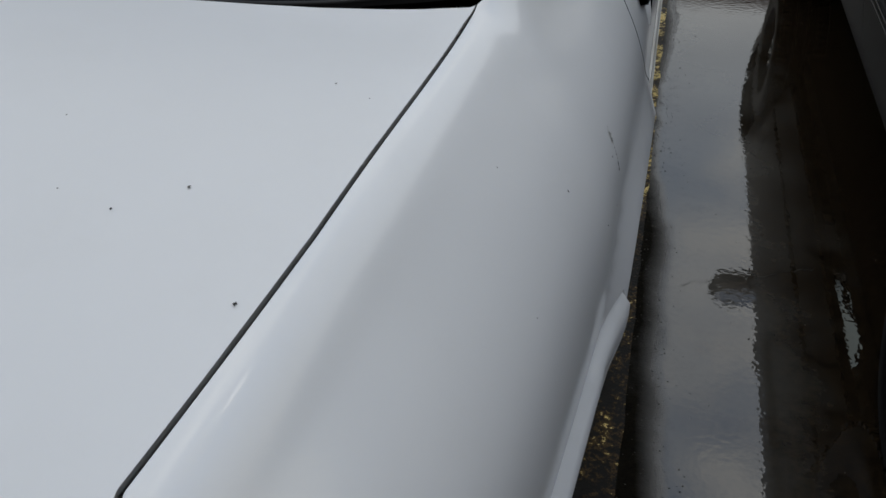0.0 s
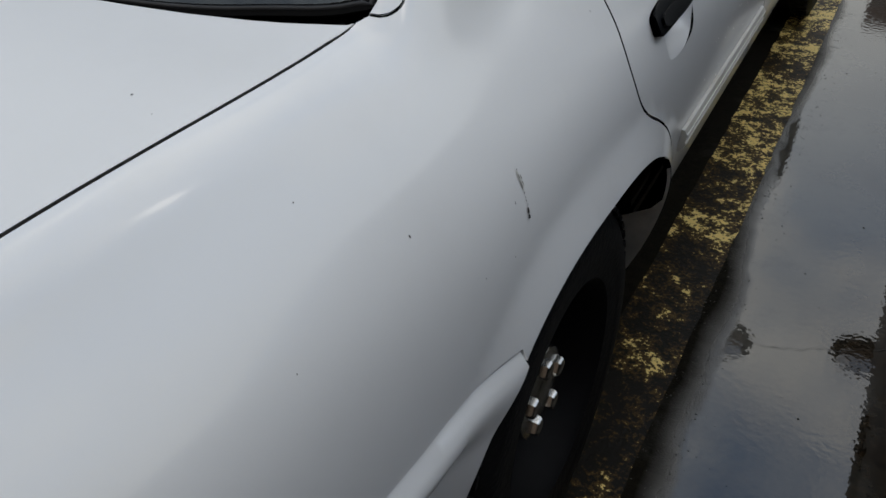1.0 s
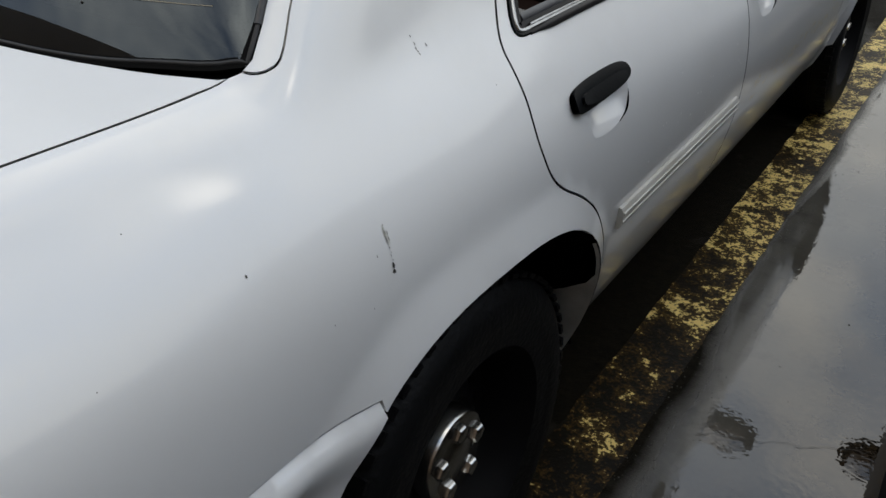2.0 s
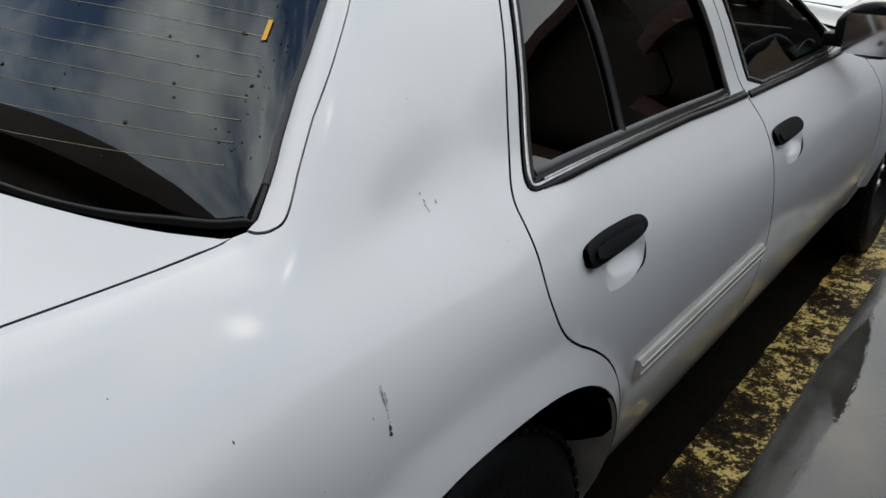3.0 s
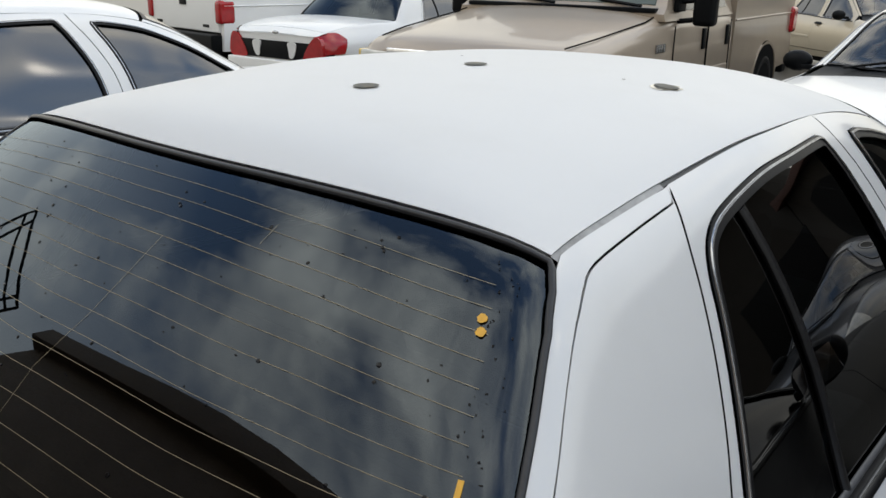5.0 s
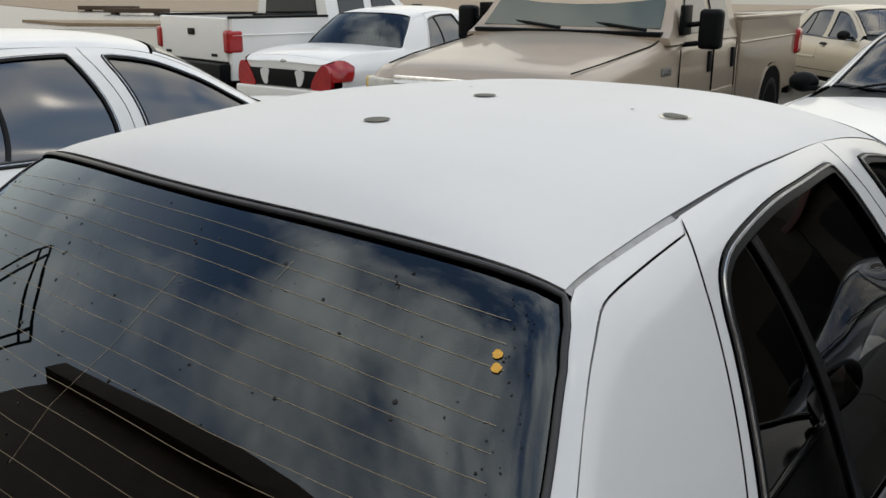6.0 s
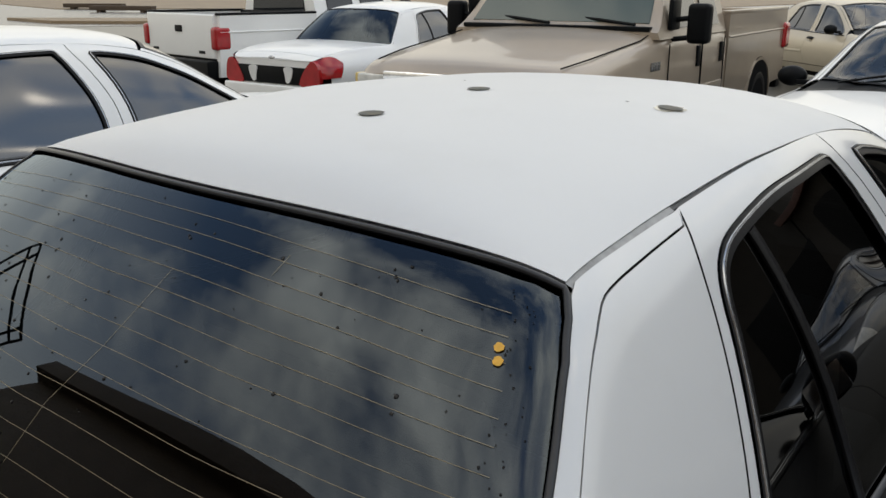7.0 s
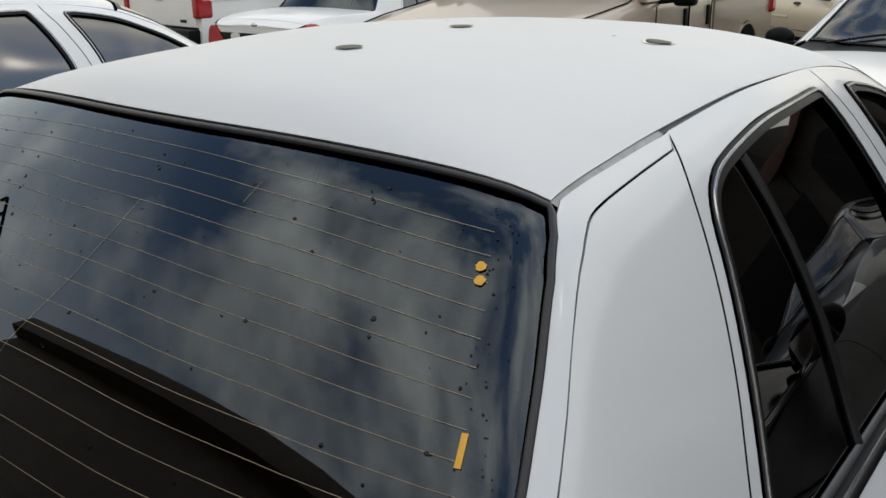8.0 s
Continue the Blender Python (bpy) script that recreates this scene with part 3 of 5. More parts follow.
    amount.inputs["To Min"].default_value, amount.inputs["To Max"].default_value = 0.55, 0.002
    nt.links.new(puddle.outputs[2], amount.inputs["Value"])
    calm = nt.nodes.new("ShaderNodeMapRange")
    calm.inputs["From Min"].default_value, calm.inputs["From Max"].default_value = 4.0, 14.0
    calm.inputs["To Min"].default_value, calm.inputs["To Max"].default_value = 1.0, 0.02
    nt.links.new(away.outputs["Value"], calm.inputs["Value"])
    nt.links.new(math_node("MULTIPLY", amount.outputs["Result"], calm.outputs["Result"]), bp.inputs["Strength"])
    nt.links.new(height.outputs[0], bp.inputs["Height"])
    ripple = nt.nodes.new("ShaderNodeBump")
    ripple.inputs["Distance"].default_value, ripple.inputs["Strength"].default_value = 0.006, 0.03
    nt.links.new(noise_node(60, 1).outputs["Fac"], ripple.inputs["Height"])
    nt.links.new(bp.outputs["Normal"], ripple.inputs["Normal"])
    nt.links.new(ripple.outputs["Normal"], b.inputs["Normal"])
    return m


M_GROUND = ground_material()
bm = bmesh.new()
bmesh.ops.create_grid(bm, x_segments=60, y_segments=60, size=400)
tagged(part("ground", bm, M_GROUND, None), "dark wet asphalt parking lot with shallow puddles", "ground", kind="structure")


def worn_paint(name, color, wear):
    m = material(name, color, 0.4)
    nt = m.node_tree
    b = nt.nodes["Principled BSDF"]
    co = nt.nodes.new("ShaderNodeTexCoord")
    n = nt.nodes.new("ShaderNodeTexNoise")
    n.inputs["Scale"].default_value, n.inputs["Detail"].default_value, n.inputs["Roughness"].default_value = 120, 5, 0.60
    n2 = nt.nodes.new("ShaderNodeTexNoise")
    n2.inputs["Scale"].default_value, n2.inputs["Detail"].default_value = 5.0, 3
    n3 = nt.nodes.new("ShaderNodeTexNoise")
    n3.inputs["Scale"].default_value, n3.inputs["Detail"].default_value = 26, 3
    for q in (n, n2, n3):
        nt.links.new(co.outputs["Object"], q.inputs["Vector"])
    add = nt.nodes.new("ShaderNodeMath")
    add.operation = "MULTIPLY_ADD"
    add.inputs[1].default_value, add.inputs[2].default_value = 0.50, 0.0
    nt.links.new(n2.outputs["Fac"], add.inputs[0])
    clump = nt.nodes.new("ShaderNodeMath")
    clump.operation = "MULTIPLY_ADD"
    clump.inputs[1].default_value = 0.42
    nt.links.new(n3.outputs["Fac"], clump.inputs[0])
    nt.links.new(add.outputs[0], clump.inputs[2])
    add2 = nt.nodes.new("ShaderNodeMath")
    add2.operation = "MULTIPLY_ADD"
    add2.inputs[1].default_value = 0.60
    nt.links.new(n.outputs["Fac"], add2.inputs[0])
    nt.links.new(clump.outputs[0], add2.inputs[2])
    r = nt.nodes.new("ShaderNodeValToRGB")
    r.color_ramp.elements[0].position, r.color_ramp.elements[1].position = wear, wear + 0.008
    r.color_ramp.elements[0].color, r.color_ramp.elements[1].color = (0.14, 0.085, 0.022, 1), (*color, 1)
    for back, tone in ((0.012, (0.085, 0.050, 0.013)), (0.07, (0.050, 0.029, 0.008)), (0.13, (0.006, 0.0045, 0.0025))):
        e = r.color_ramp.elements.new(wear - back)
        e.color = (*tone, 1)
    place = nt.nodes.new("ShaderNodeSeparateXYZ")
    nt.links.new(co.outputs["Object"], place.inputs[0])
    tread = nt.nodes.new("ShaderNodeMapRange")
    tread.inputs["From Min"].default_value, tread.inputs["From Max"].default_value = 0.6, 1.7
    tread.inputs["To Min"].default_value, tread.inputs["To Max"].default_value = -0.060, 0.040
    nt.links.new(place.outputs["Y"], tread.inputs["Value"])
    add3 = nt.nodes.new("ShaderNodeMath")
    add3.operation = "ADD"
    nt.links.new(add2.outputs[0], add3.inputs[0])
    nt.links.new(tread.outputs["Result"], add3.inputs[1])
    nt.links.new(add3.outputs[0], r.inputs["Fac"])
    nt.links.new(r.outputs["Color"], b.inputs["Base Color"])
    bp = nt.nodes.new("ShaderNodeBump")
    bp.inputs["Strength"].default_value, bp.inputs["Distance"].default_value = 0.5, 0.006
    nt.links.new(add2.outputs[0], bp.inputs["Height"])
    nt.links.new(bp.outputs["Normal"], b.inputs["Normal"])
    b.inputs["Roughness"].default_value, b.inputs["Specular IOR Level"].default_value = 0.4, 0.12
    return m


M_YELLOW = worn_paint("worn_yellow_line_paint", (0.84, 0.64, 0.24), 0.825)
bm = bmesh.new()
rows = []
rng = random.Random(4)
for i in range(160):
    y = -3.0 + 9.0 * i / 159
    rows.append([bm.verts.new((0.855 + rng.uniform(-0.003, 0.003), y, 0.004)), bm.verts.new((1.020 + rng.uniform(-0.003, 0.003), y, 0.004))])
for a, b in zip(rows, rows[1:]):
    bm.faces.new((a[0], a[1], b[1], b[0]))
tagged(part("parking_line", bm, M_YELLOW, None), "worn yellow painted parking line on wet asphalt", "road marking", kind="structure")


# a crack across the asphalt, and grit along the puddle's edge
rng = random.Random(9)
M_CRACK = material("crack_shadow", (0.03, 0.027, 0.022), 0.6)
bm = bmesh.new()
left, right = [], []
for i in range(60):
    f = i / 59
    x, y = 1.12 + 0.34 * f, 0.675 + 0.16 * f + 0.012 * noise.noise((f * 14, 2.0, 0.0)) + 0.006 * noise.noise((f * 40, 3.0, 0.0)) + 0.02 * noise.noise((f * 4, 5.0, 0.0))
    w = 0.0006 * (0.35 + abs(noise.noise((f * 11, 0.0, 7.0))) * 2.2)
    left.append(bm.verts.new((x - w * 0.4, y + w, 0.002)))
    right.append(bm.verts.new((x + w * 0.4, y - w, 0.002)))
for i in range(59):
    bm.faces.new((left[i], right[i], right[i + 1], left[i + 1]))
tagged(part("asphalt_crack", bm, M_CRACK, None), "thin dark crack across wet asphalt", "crack", kind="structure")
M_DIRT = material("wet_grit", (0.05, 0.044, 0.034), 0.4, vary=0.7, scale=90)
bm = bmesh.new()
for i in range(700):
    y = rng.uniform(-0.3, 3.0)
    x = rng.gauss(1.03 + 0.05 * step(np.float64(0.75 - y), 0.0, 0.7), 0.045) if i < 640 else rng.uniform(1.05, 1.75)
    r = rng.uniform(0.0007, 0.0018) if i < 680 else rng.uniform(0.0015, 0.0022)
    bmesh.ops.create_icosphere(bm, subdivisions=1, radius=1.0, matrix=Matrix.Translation((float(x), y, r * 0.4)) @ Matrix.Diagonal((r * rng.uniform(0.7, 1.5), r * rng.uniform(0.7, 1.5), r * 0.8, 1)))
tagged(part("grit", bm, M_DIRT, None), "dark wet grit strewn over asphalt", "grit", kind="stuff")

# far pavement across the street
M_SANDY = material("sandy_concrete", (0.27, 0.19, 0.11), 0.6, vary=0.35, scale=0.6, stain=0.4, stain_color=(0.16, 0.13, 0.10), stain_scale=0.3)
M_STREET = material("wet_street", (0.11, 0.11, 0.11), 0.25, vary=0.3, scale=0.2)


def slab(name, corners, height, mat, label, category):
    bm = bmesh.new()
    top = [bm.verts.new((x, y, height)) for x, y in corners]
    low = [bm.verts.new((x, y, -0.02)) for x, y in corners]
    bm.faces.new(top)
    for i in range(len(corners)):
        j = (i + 1) % len(corners)
        bm.faces.new((top[i], top[j], low[j], low[i]))
    return tagged(part(name, bm, mat, None, angle=20), label, category, kind="structure")


slab("road", [(-140, 14), (-38, 12), (-24, 40), (-24, 90), (-140, 90)], 0.012, M_STREET, "wet grey street beyond the parking lot", "road")
slab("pavement", [(-44, 19.5), (-38.5, 19.0), (-22, 32), (-26, 34.5)], 0.14, M_SANDY, "raised sandy concrete traffic island", "pavement")
slab("pavement_far", [(-140, 50), (-62, 31), (-30, 70), (-30, 120), (-140, 120)], 0.06, M_SANDY, "sandy concrete pavement across the street", "pavement")
for bx, by, turn in ((-52, 30.5, 28), (-60, 33, 35)):
    bm = bmesh.new()
    box(bm, -2.2, 2.2, -0.35, 0.35, 0.14, 0.42, 0.03, m=pose(bx, by, 0, 0, 0, turn))
    box(bm, -1.7, -1.4, -0.3, 0.3, 0.0, 0.16, 0, m=pose(bx, by, 0, 0, 0, turn))
    box(bm, 1.4, 1.7, -0.3, 0.3, 0.0, 0.16, 0, m=pose(bx, by, 0, 0, 0, turn))
    tagged(part("bench", bm, M_SHELF, None), "low dark wooden bench on the far pavement", "bench", group="benches")

# the building that the cars back onto, seen mirrored in the windows
M_WALL = material("brown_metal_siding", (0.26, 0.18, 0.125), 0.6, vary=0.3, scale=1.5, bump=0.2, bump_scale=20)
bm = bmesh.new()
box(bm, -7.4, 14.0, -13.0, -3.6, -0.05, 4.8, 0.03)
box(bm, -7.6, 14.2, -3.9, -3.35, 4.60, 5.0, 0.02)
tagged(part("wall_south", bm, M_WALL, None, angle=20), "brown metal-sided building wall with an overhanging eave", "building", kind="structure")
M_FARWALL = material("dark_stucco", (0.035, 0.030, 0.025), 0.8, vary=0.2, scale=0.5)
M_FASCIA = material("dark_red_fascia", (0.095, 0.043, 0.034), 0.6, vary=0.2, scale=1.0)
shop = base("shop_building", "low dark stucco shop building with a red fascia", "building", pose(12.5, 16, 0))
for x0, x1, top in ((-11.5, -5.9, 4.1), (-5.85, 26.0, 6.6)):
    bm = bmesh.new()
    box(bm, x0, x1, 0, 10, -0.05, top, 0.04)
    part("wall", bm, M_FARWALL, shop)
    bm = bmesh.new()
    box(bm, x0 - 0.2, x1 + 0.2, -0.9, 0.4, top - 0.25, top + 0.2, 0.05)
    part("fascia", bm, M_FASCIA, shop, "red fascia")
for k in range(5):
    bm = bmesh.new()
    box(bm, -10.2 + 4.2 * k, -7.3 + 4.2 * k, -0.04, 0.06, 0.5, 3.0, 0.02)
    part("window", bm, M_PLASTIC, shop)

# an empty steel sign frame on posts, seen mirrored in the rear window
sign = base("sign_frame", "empty black steel sign frame on posts", "sign", pose(-10.6, -2.85, 0, 0, 0, 90))
for z in (5.65, 5.35, 3.4):
    part("bar", tube([(-1.0, 0, z), (1.0, 0, z)], 0.04, 8), M_PLASTIC, sign)
for x in (-1.0, -0.72, 0.72, 1.0):
    part("post", tube([(x, 0, 0 if abs(x) > 0.9 else 3.4), (x, 0, 5.65)], 0.04, 8), M_PLASTIC, sign)
# ---- four-door sedan ----
def arch_line(centre, a0, a1, n=22):
    """Side-view points along a wheel opening, from angle a0 to a1 (degrees, 0 ahead, 90 up)."""
    out = []
    for i in range(n + 1):
        a = radians(a0 + (a1 - a0) * i / n)
        c, s = math.cos(a), math.sin(a)
        out.append((centre + 0.382 * math.copysign(abs(c) ** (2 / 2.7), c), 0.335 + 0.388 * abs(s) ** (2 / 2.7)))
    return out


DOOR_CUT = flowing([(0.430, 12.0)] + yz([(0.414, 1.388), (0.390, 1.345), (0.372, 1.29), (0.350, 1.236), (0.326, 1.187), (0.298, 1.135), (0.272, 1.095), (0.240, 1.045),
                                 (0.200, 0.992), (0.177, 0.962), (0.174, 0.935), (0.168, 0.903),
                                 (0.155, 0.865), (0.154, 0.835), (0.168, 0.79), (0.205, 0.757), (0.252, 0.731), (0.30, 0.695), (0.335, 0.653), (0.365, 0.595), (0.388, 0.53),
                                 (0.420, 0.47), (0.437, 0.40)]))
B_CUT = flowing(yz([(1.150, 0.40), (1.150, 0.60), (1.148, 0.75), (1.163, 0.81), (1.185, 0.85), (1.207, 0.89), (1.204, 0.93), (1.193, 0.958), (1.191, 1.06), (1.185, 1.14), (1.160, 1.22),
                     (1.112, 1.32), (1.068, 1.386)]) + [(1.058, 12.06)], 1)
FRONT_CUT = yz([(2.30, 0.40), (2.325, 0.60), (2.31, 0.78), (2.27, 0.875), (2.20, 0.93)])
TRUNK_LINE = yx([(-1.30, 0.69), (-0.896, 0.735), (-0.682, 0.757), (-0.503, 0.767), (-0.30, 0.776), (-0.255, 0.777)])
PILLAR_LINE = flowing([(-0.240, 11.55), (-0.236, 11.2), (-0.234, 11.0), (-0.225, 10.6), (-0.211, 10.36), (-0.201, 10.31), (-0.190, 10.42), (-0.171, 10.70), (-0.156, 10.90),
                       (-0.122, 11.15), (-0.102, 11.25), (-0.04, 11.33), (0.034, 11.39), (0.090, 11.41), (0.130, 11.50), (0.158, 11.62), (0.180, 11.71), (0.210, 11.745),
                       (0.298, 11.77), (0.36, 11.78), (0.407, 11.79)], 1)
BUMPER_LINE = flowing(yz([(-0.262, 0.683), (-0.31, 0.684), (-0.352, 0.680), (-0.39, 0.678), (-0.453, 0.671), (-0.6, 0.674), (-0.9, 0.668), (-1.30, 0.65)]), 1)
edge = sorted((y, float(body_point(y, q)[0][2])) for y, q in BUMPER_LINE)
BUMPER_TOP = ([v[0] for v in edge], [v[1] for v in edge])
TRUNK_FRONT = yx([(-0.2565, 0.779), (-0.263, 0.772), (-0.280, 0.750), (-0.296, 0.726), (-0.310, 0.695), (-0.329, 0.632), (-0.342, 0.570), (-0.354, 0.500), (-0.367, 0.36),
                  (-0.376, 0.20), (-0.380, 0.002)])
CHANNEL_BASE = yx([(-0.215, 0.765), (-0.222, 0.742), (-0.238, 0.67), (-0.260, 0.57), (-0.275, 0.47), (-0.294, 0.25), (-0.300, 0.002)])
GLASS_PLAN = [(-0.231, 0.775), (-0.247, 0.743), (-0.266, 0.678), (-0.282, 0.625), (-0.296, 0.564), (-0.307, 0.498), (-0.316, 0.418), (-0.329, 0.22), (-0.333, 0.002)]
SKIN["table"] = GLASS_TABLE
GLASS_BASE = yx(flowing(GLASS_PLAN, 2))
SKIN["table"] = BODY_TABLE
GLASS_TOP = [(0.076 + 0.074 * (1 - (float(q) - 12) / 4) ** 2.2, float(q)) for q in np.linspace(12.02, 15.99, 22)]
ROOF_REAR = [(y + 0.005, max(q, 12.04)) for y, q in GLASS_TOP]
GLASS_SIDE = [(0.143, 11.93), (0.122, 11.81), (0.085, 11.735), (0.03, 11.765), (-0.035, 11.79), (-0.097, 11.815), (-0.150, 11.77), (-0.190, 11.65), (-0.224, 11.45)]
REAR_APERTURE = rounded(yz([(0.224, 0.973), (0.237, 0.995), (0.270, 1.04), (0.308, 1.10), (0.342, 1.165), (0.366, 1.213), (0.389, 1.263), (0.402, 1.300), (0.420, 1.328),
                    (0.441, 1.345), (0.475, 1.360), (0.524, 1.371), (0.602, 1.384), (0.675, 1.393), (0.80, 1.398), (0.93, 1.399), (0.990, 1.398), (1.003, 1.384), (1.040, 1.325),
                    (1.088, 1.22), (1.108, 1.146), (1.118, 1.06), (1.108, 0.965), (1.100, 0.949), (0.85, 0.956), (0.55, 0.962), (0.255, 0.963), (0.232, 0.965)]), 1)
FRONT_APERTURE = rounded(yz([(1.240, 0.945), (1.250, 1.06), (1.238, 1.16), (1.208, 1.26), (1.152, 1.368), (1.165, 1.388), (1.35, 1.362), (1.5, 1.316), (1.7, 1.222), (1.9, 1.103),
                     (2.03, 1.02), (2.08, 0.965), (2.06, 0.935), (1.6, 0.938)]), 1)


def seat(parent, x, y, width, mat, bench=False):
    """A car seat: cushion, backrest and headrest."""
    bm = bmesh.new()
    box(bm, x - width / 2, x + width / 2, y, y + 0.5, 0.36, 0.56, 0.06, 3)
    part("seat_cushion", bm, mat, parent)
    bm = bmesh.new()
    box(bm, x - width / 2, x + width / 2, -0.09, 0.09, 0, 0.62, 0.07, 3, m=pose(0, y, 0.45, 16))
    part("seat_back", bm, mat, parent)
    for hx in ((x - 0.33, x + 0.33) if bench else (x,)):
        bm = bmesh.new()
        box(bm, -0.13, 0.13, -0.05, 0.05, 0.0, 0.17, 0.045, 3, m=pose(hx, y - 0.19, 1.04 if not bench else 1.0, 14))
        part("headrest", bm, mat, parent)


def wheel(parent, x, y, side, rim_mat=None):
    """A tyre on a black steel rim with a bright domed hub cap."""
    hub = new("wheel")
    hub.parent = parent
    hub.empty_display_size = 0.05
    hub.matrix_basis = pose(x * side, y, 0.324) @ (Matrix.Identity(4) if side > 0 else Matrix.Rotation(math.pi, 4, "Z")) @ Matrix.Diagonal((1, 0.958, 0.958, 1))
    tyre = revolve([(-0.105, 0.215), (-0.112, 0.25), (-0.112, 0.30), (-0.10, 0.322), (-0.085, 0.333), (-0.02, 0.338), (-0.018, 0.331), (-0.012, 0.331), (-0.01, 0.338),
                    (0.03, 0.338), (0.032, 0.331), (0.038, 0.331), (0.04, 0.338), (0.085, 0.333), (0.10, 0.322), (0.108, 0.308), (0.110, 0.304), (0.113, 0.298),
                    (0.114, 0.26), (0.112, 0.254), (0.112, 0.243), (0.108, 0.215), (0.0, 0.20)], 72)
    part("tyre", tyre, M_TYRE, hub)
    blocks = bmesh.new()
    for k in range(60):
        for bx in (-0.075, 0.078):
            box(blocks, bx - 0.022, bx + 0.022, -0.010, 0.010, 0.330, 0.3385, 0, m=Matrix.Rotation(2 * math.pi * (k + (0.5 if bx > 0 else 0)) / 60, 4, "X"))
    tagged(part("tread", blocks, M_TYRE, hub), kind="stuff")
    rim = revolve([(-0.08, 0.20), (0.06, 0.195), (0.092, 0.214), (0.105, 0.219), (0.108, 0.214), (0.098, 0.205), (0.06, 0.188), (0.020, 0.172), (0.010, 0.155),
                   (0.020, 0.132), (0.036, 0.118), (0.042, 0.10), (0.034, 0.085), (0.02, 0.07), (0.02, 0.0)], 64)
    part("rim", rim, rim_mat or M_STEEL, hub, "bright steel rim" if rim_mat else "black steel rim")
    # dark discs on the rim stand for its shaded slots
    for k in range(16):
        a = 2 * math.pi * k / 16
        slot = revolve([(0.0, 0.0), (0.0, 0.010), (0.004, 0.011), (0.004, 0.0)], 12)
        bmesh.ops.transform(slot, matrix=Matrix.Translation((0.018, 0.142 * math.cos(a), 0.142 * math.sin(a))), verts=slot.verts)
        part("rim_slot", slot, M_SHADE, hub)
    cap = revolve([(-0.03, 0.087), (0.018, 0.086), (0.024, 0.082), (0.026, 0.074), (0.026, 0.055), (0.030, 0.040), (0.034, 0.022), (0.035, 0.0)], 48)
    bmesh.ops.translate(cap, vec=(0.046, 0, 0), verts=cap.verts)
    part("hub_cap", cap, M_HUBCAP, hub, "bright domed metal hub cap")
    for k in range(5):
        a = 2 * math.pi * k / 5 + 0.35
        nut = revolve([(0.018, 0.0200), (0.034, 0.0185), (0.0385, 0.0150), (0.040, 0.0090), (0.0405, 0.0)], 6)
        bmesh.ops.transform(nut, matrix=Matrix.Translation((0.046, 0.057 * math.cos(a), 0.057 * math.sin(a))), verts=nut.verts)
        part("wheel_nut", nut, M_HUBCAP, hub)
    return hub


def door_handle(door, y0, dz, mirror):
    """A black pull handle over a painted finger cup."""
    line = [(y0 - 0.006 + v[0], v[1] + dz) for v in
            ((0.027, 0.880), (0.014, 0.868), (0.012, 0.850), (0.028, 0.846), (0.10, 0.846), (0.183, 0.847), (0.217, 0.854), (0.221, 0.868), (0.207, 0.877), (0.170, 0.882), (0.095, 0.884))]
    line = rounded(line, 2)
    handle = panel("door_handle", yz(line), M_PLASTIC, door, out=0.007, gap=0.0, depth=0.012, mirror=mirror, fine=0.01, spacing=0.02,
                   shape=lambda y, z: 0.006 * np.exp(-((z - 0.862 - dz) / 0.02) ** 2), label="black plastic door handle")
    grip = [(y0 + v[0], v[1] + dz) for v in ((0.029, 0.862), (0.040, 0.869), (0.118, 0.869), (0.178, 0.868), (0.196, 0.862), (0.182, 0.850), (0.082, 0.849), (0.029, 0.854))]
    grip = rounded(grip, 2)
    panel("handle_grip", yz(grip), M_PLASTIC, handle, out=0.013, gap=0.0, depth=0.02, mirror=mirror, fine=0.01, spacing=0.02,
          shape=lambda y, z: 0.004 * np.exp(-((z - 0.855 - dz) / 0.014) ** 2))


def cup_line(y0, dz):
    return yz([(y0 + v[0], v[1] + dz) for v in rounded(list(((0.052, 0.866), (0.205, 0.866), (0.209, 0.84), (0.200, 0.812), (0.180, 0.801), (0.131, 0.794), (0.072, 0.796), (0.054, 0.808))))])


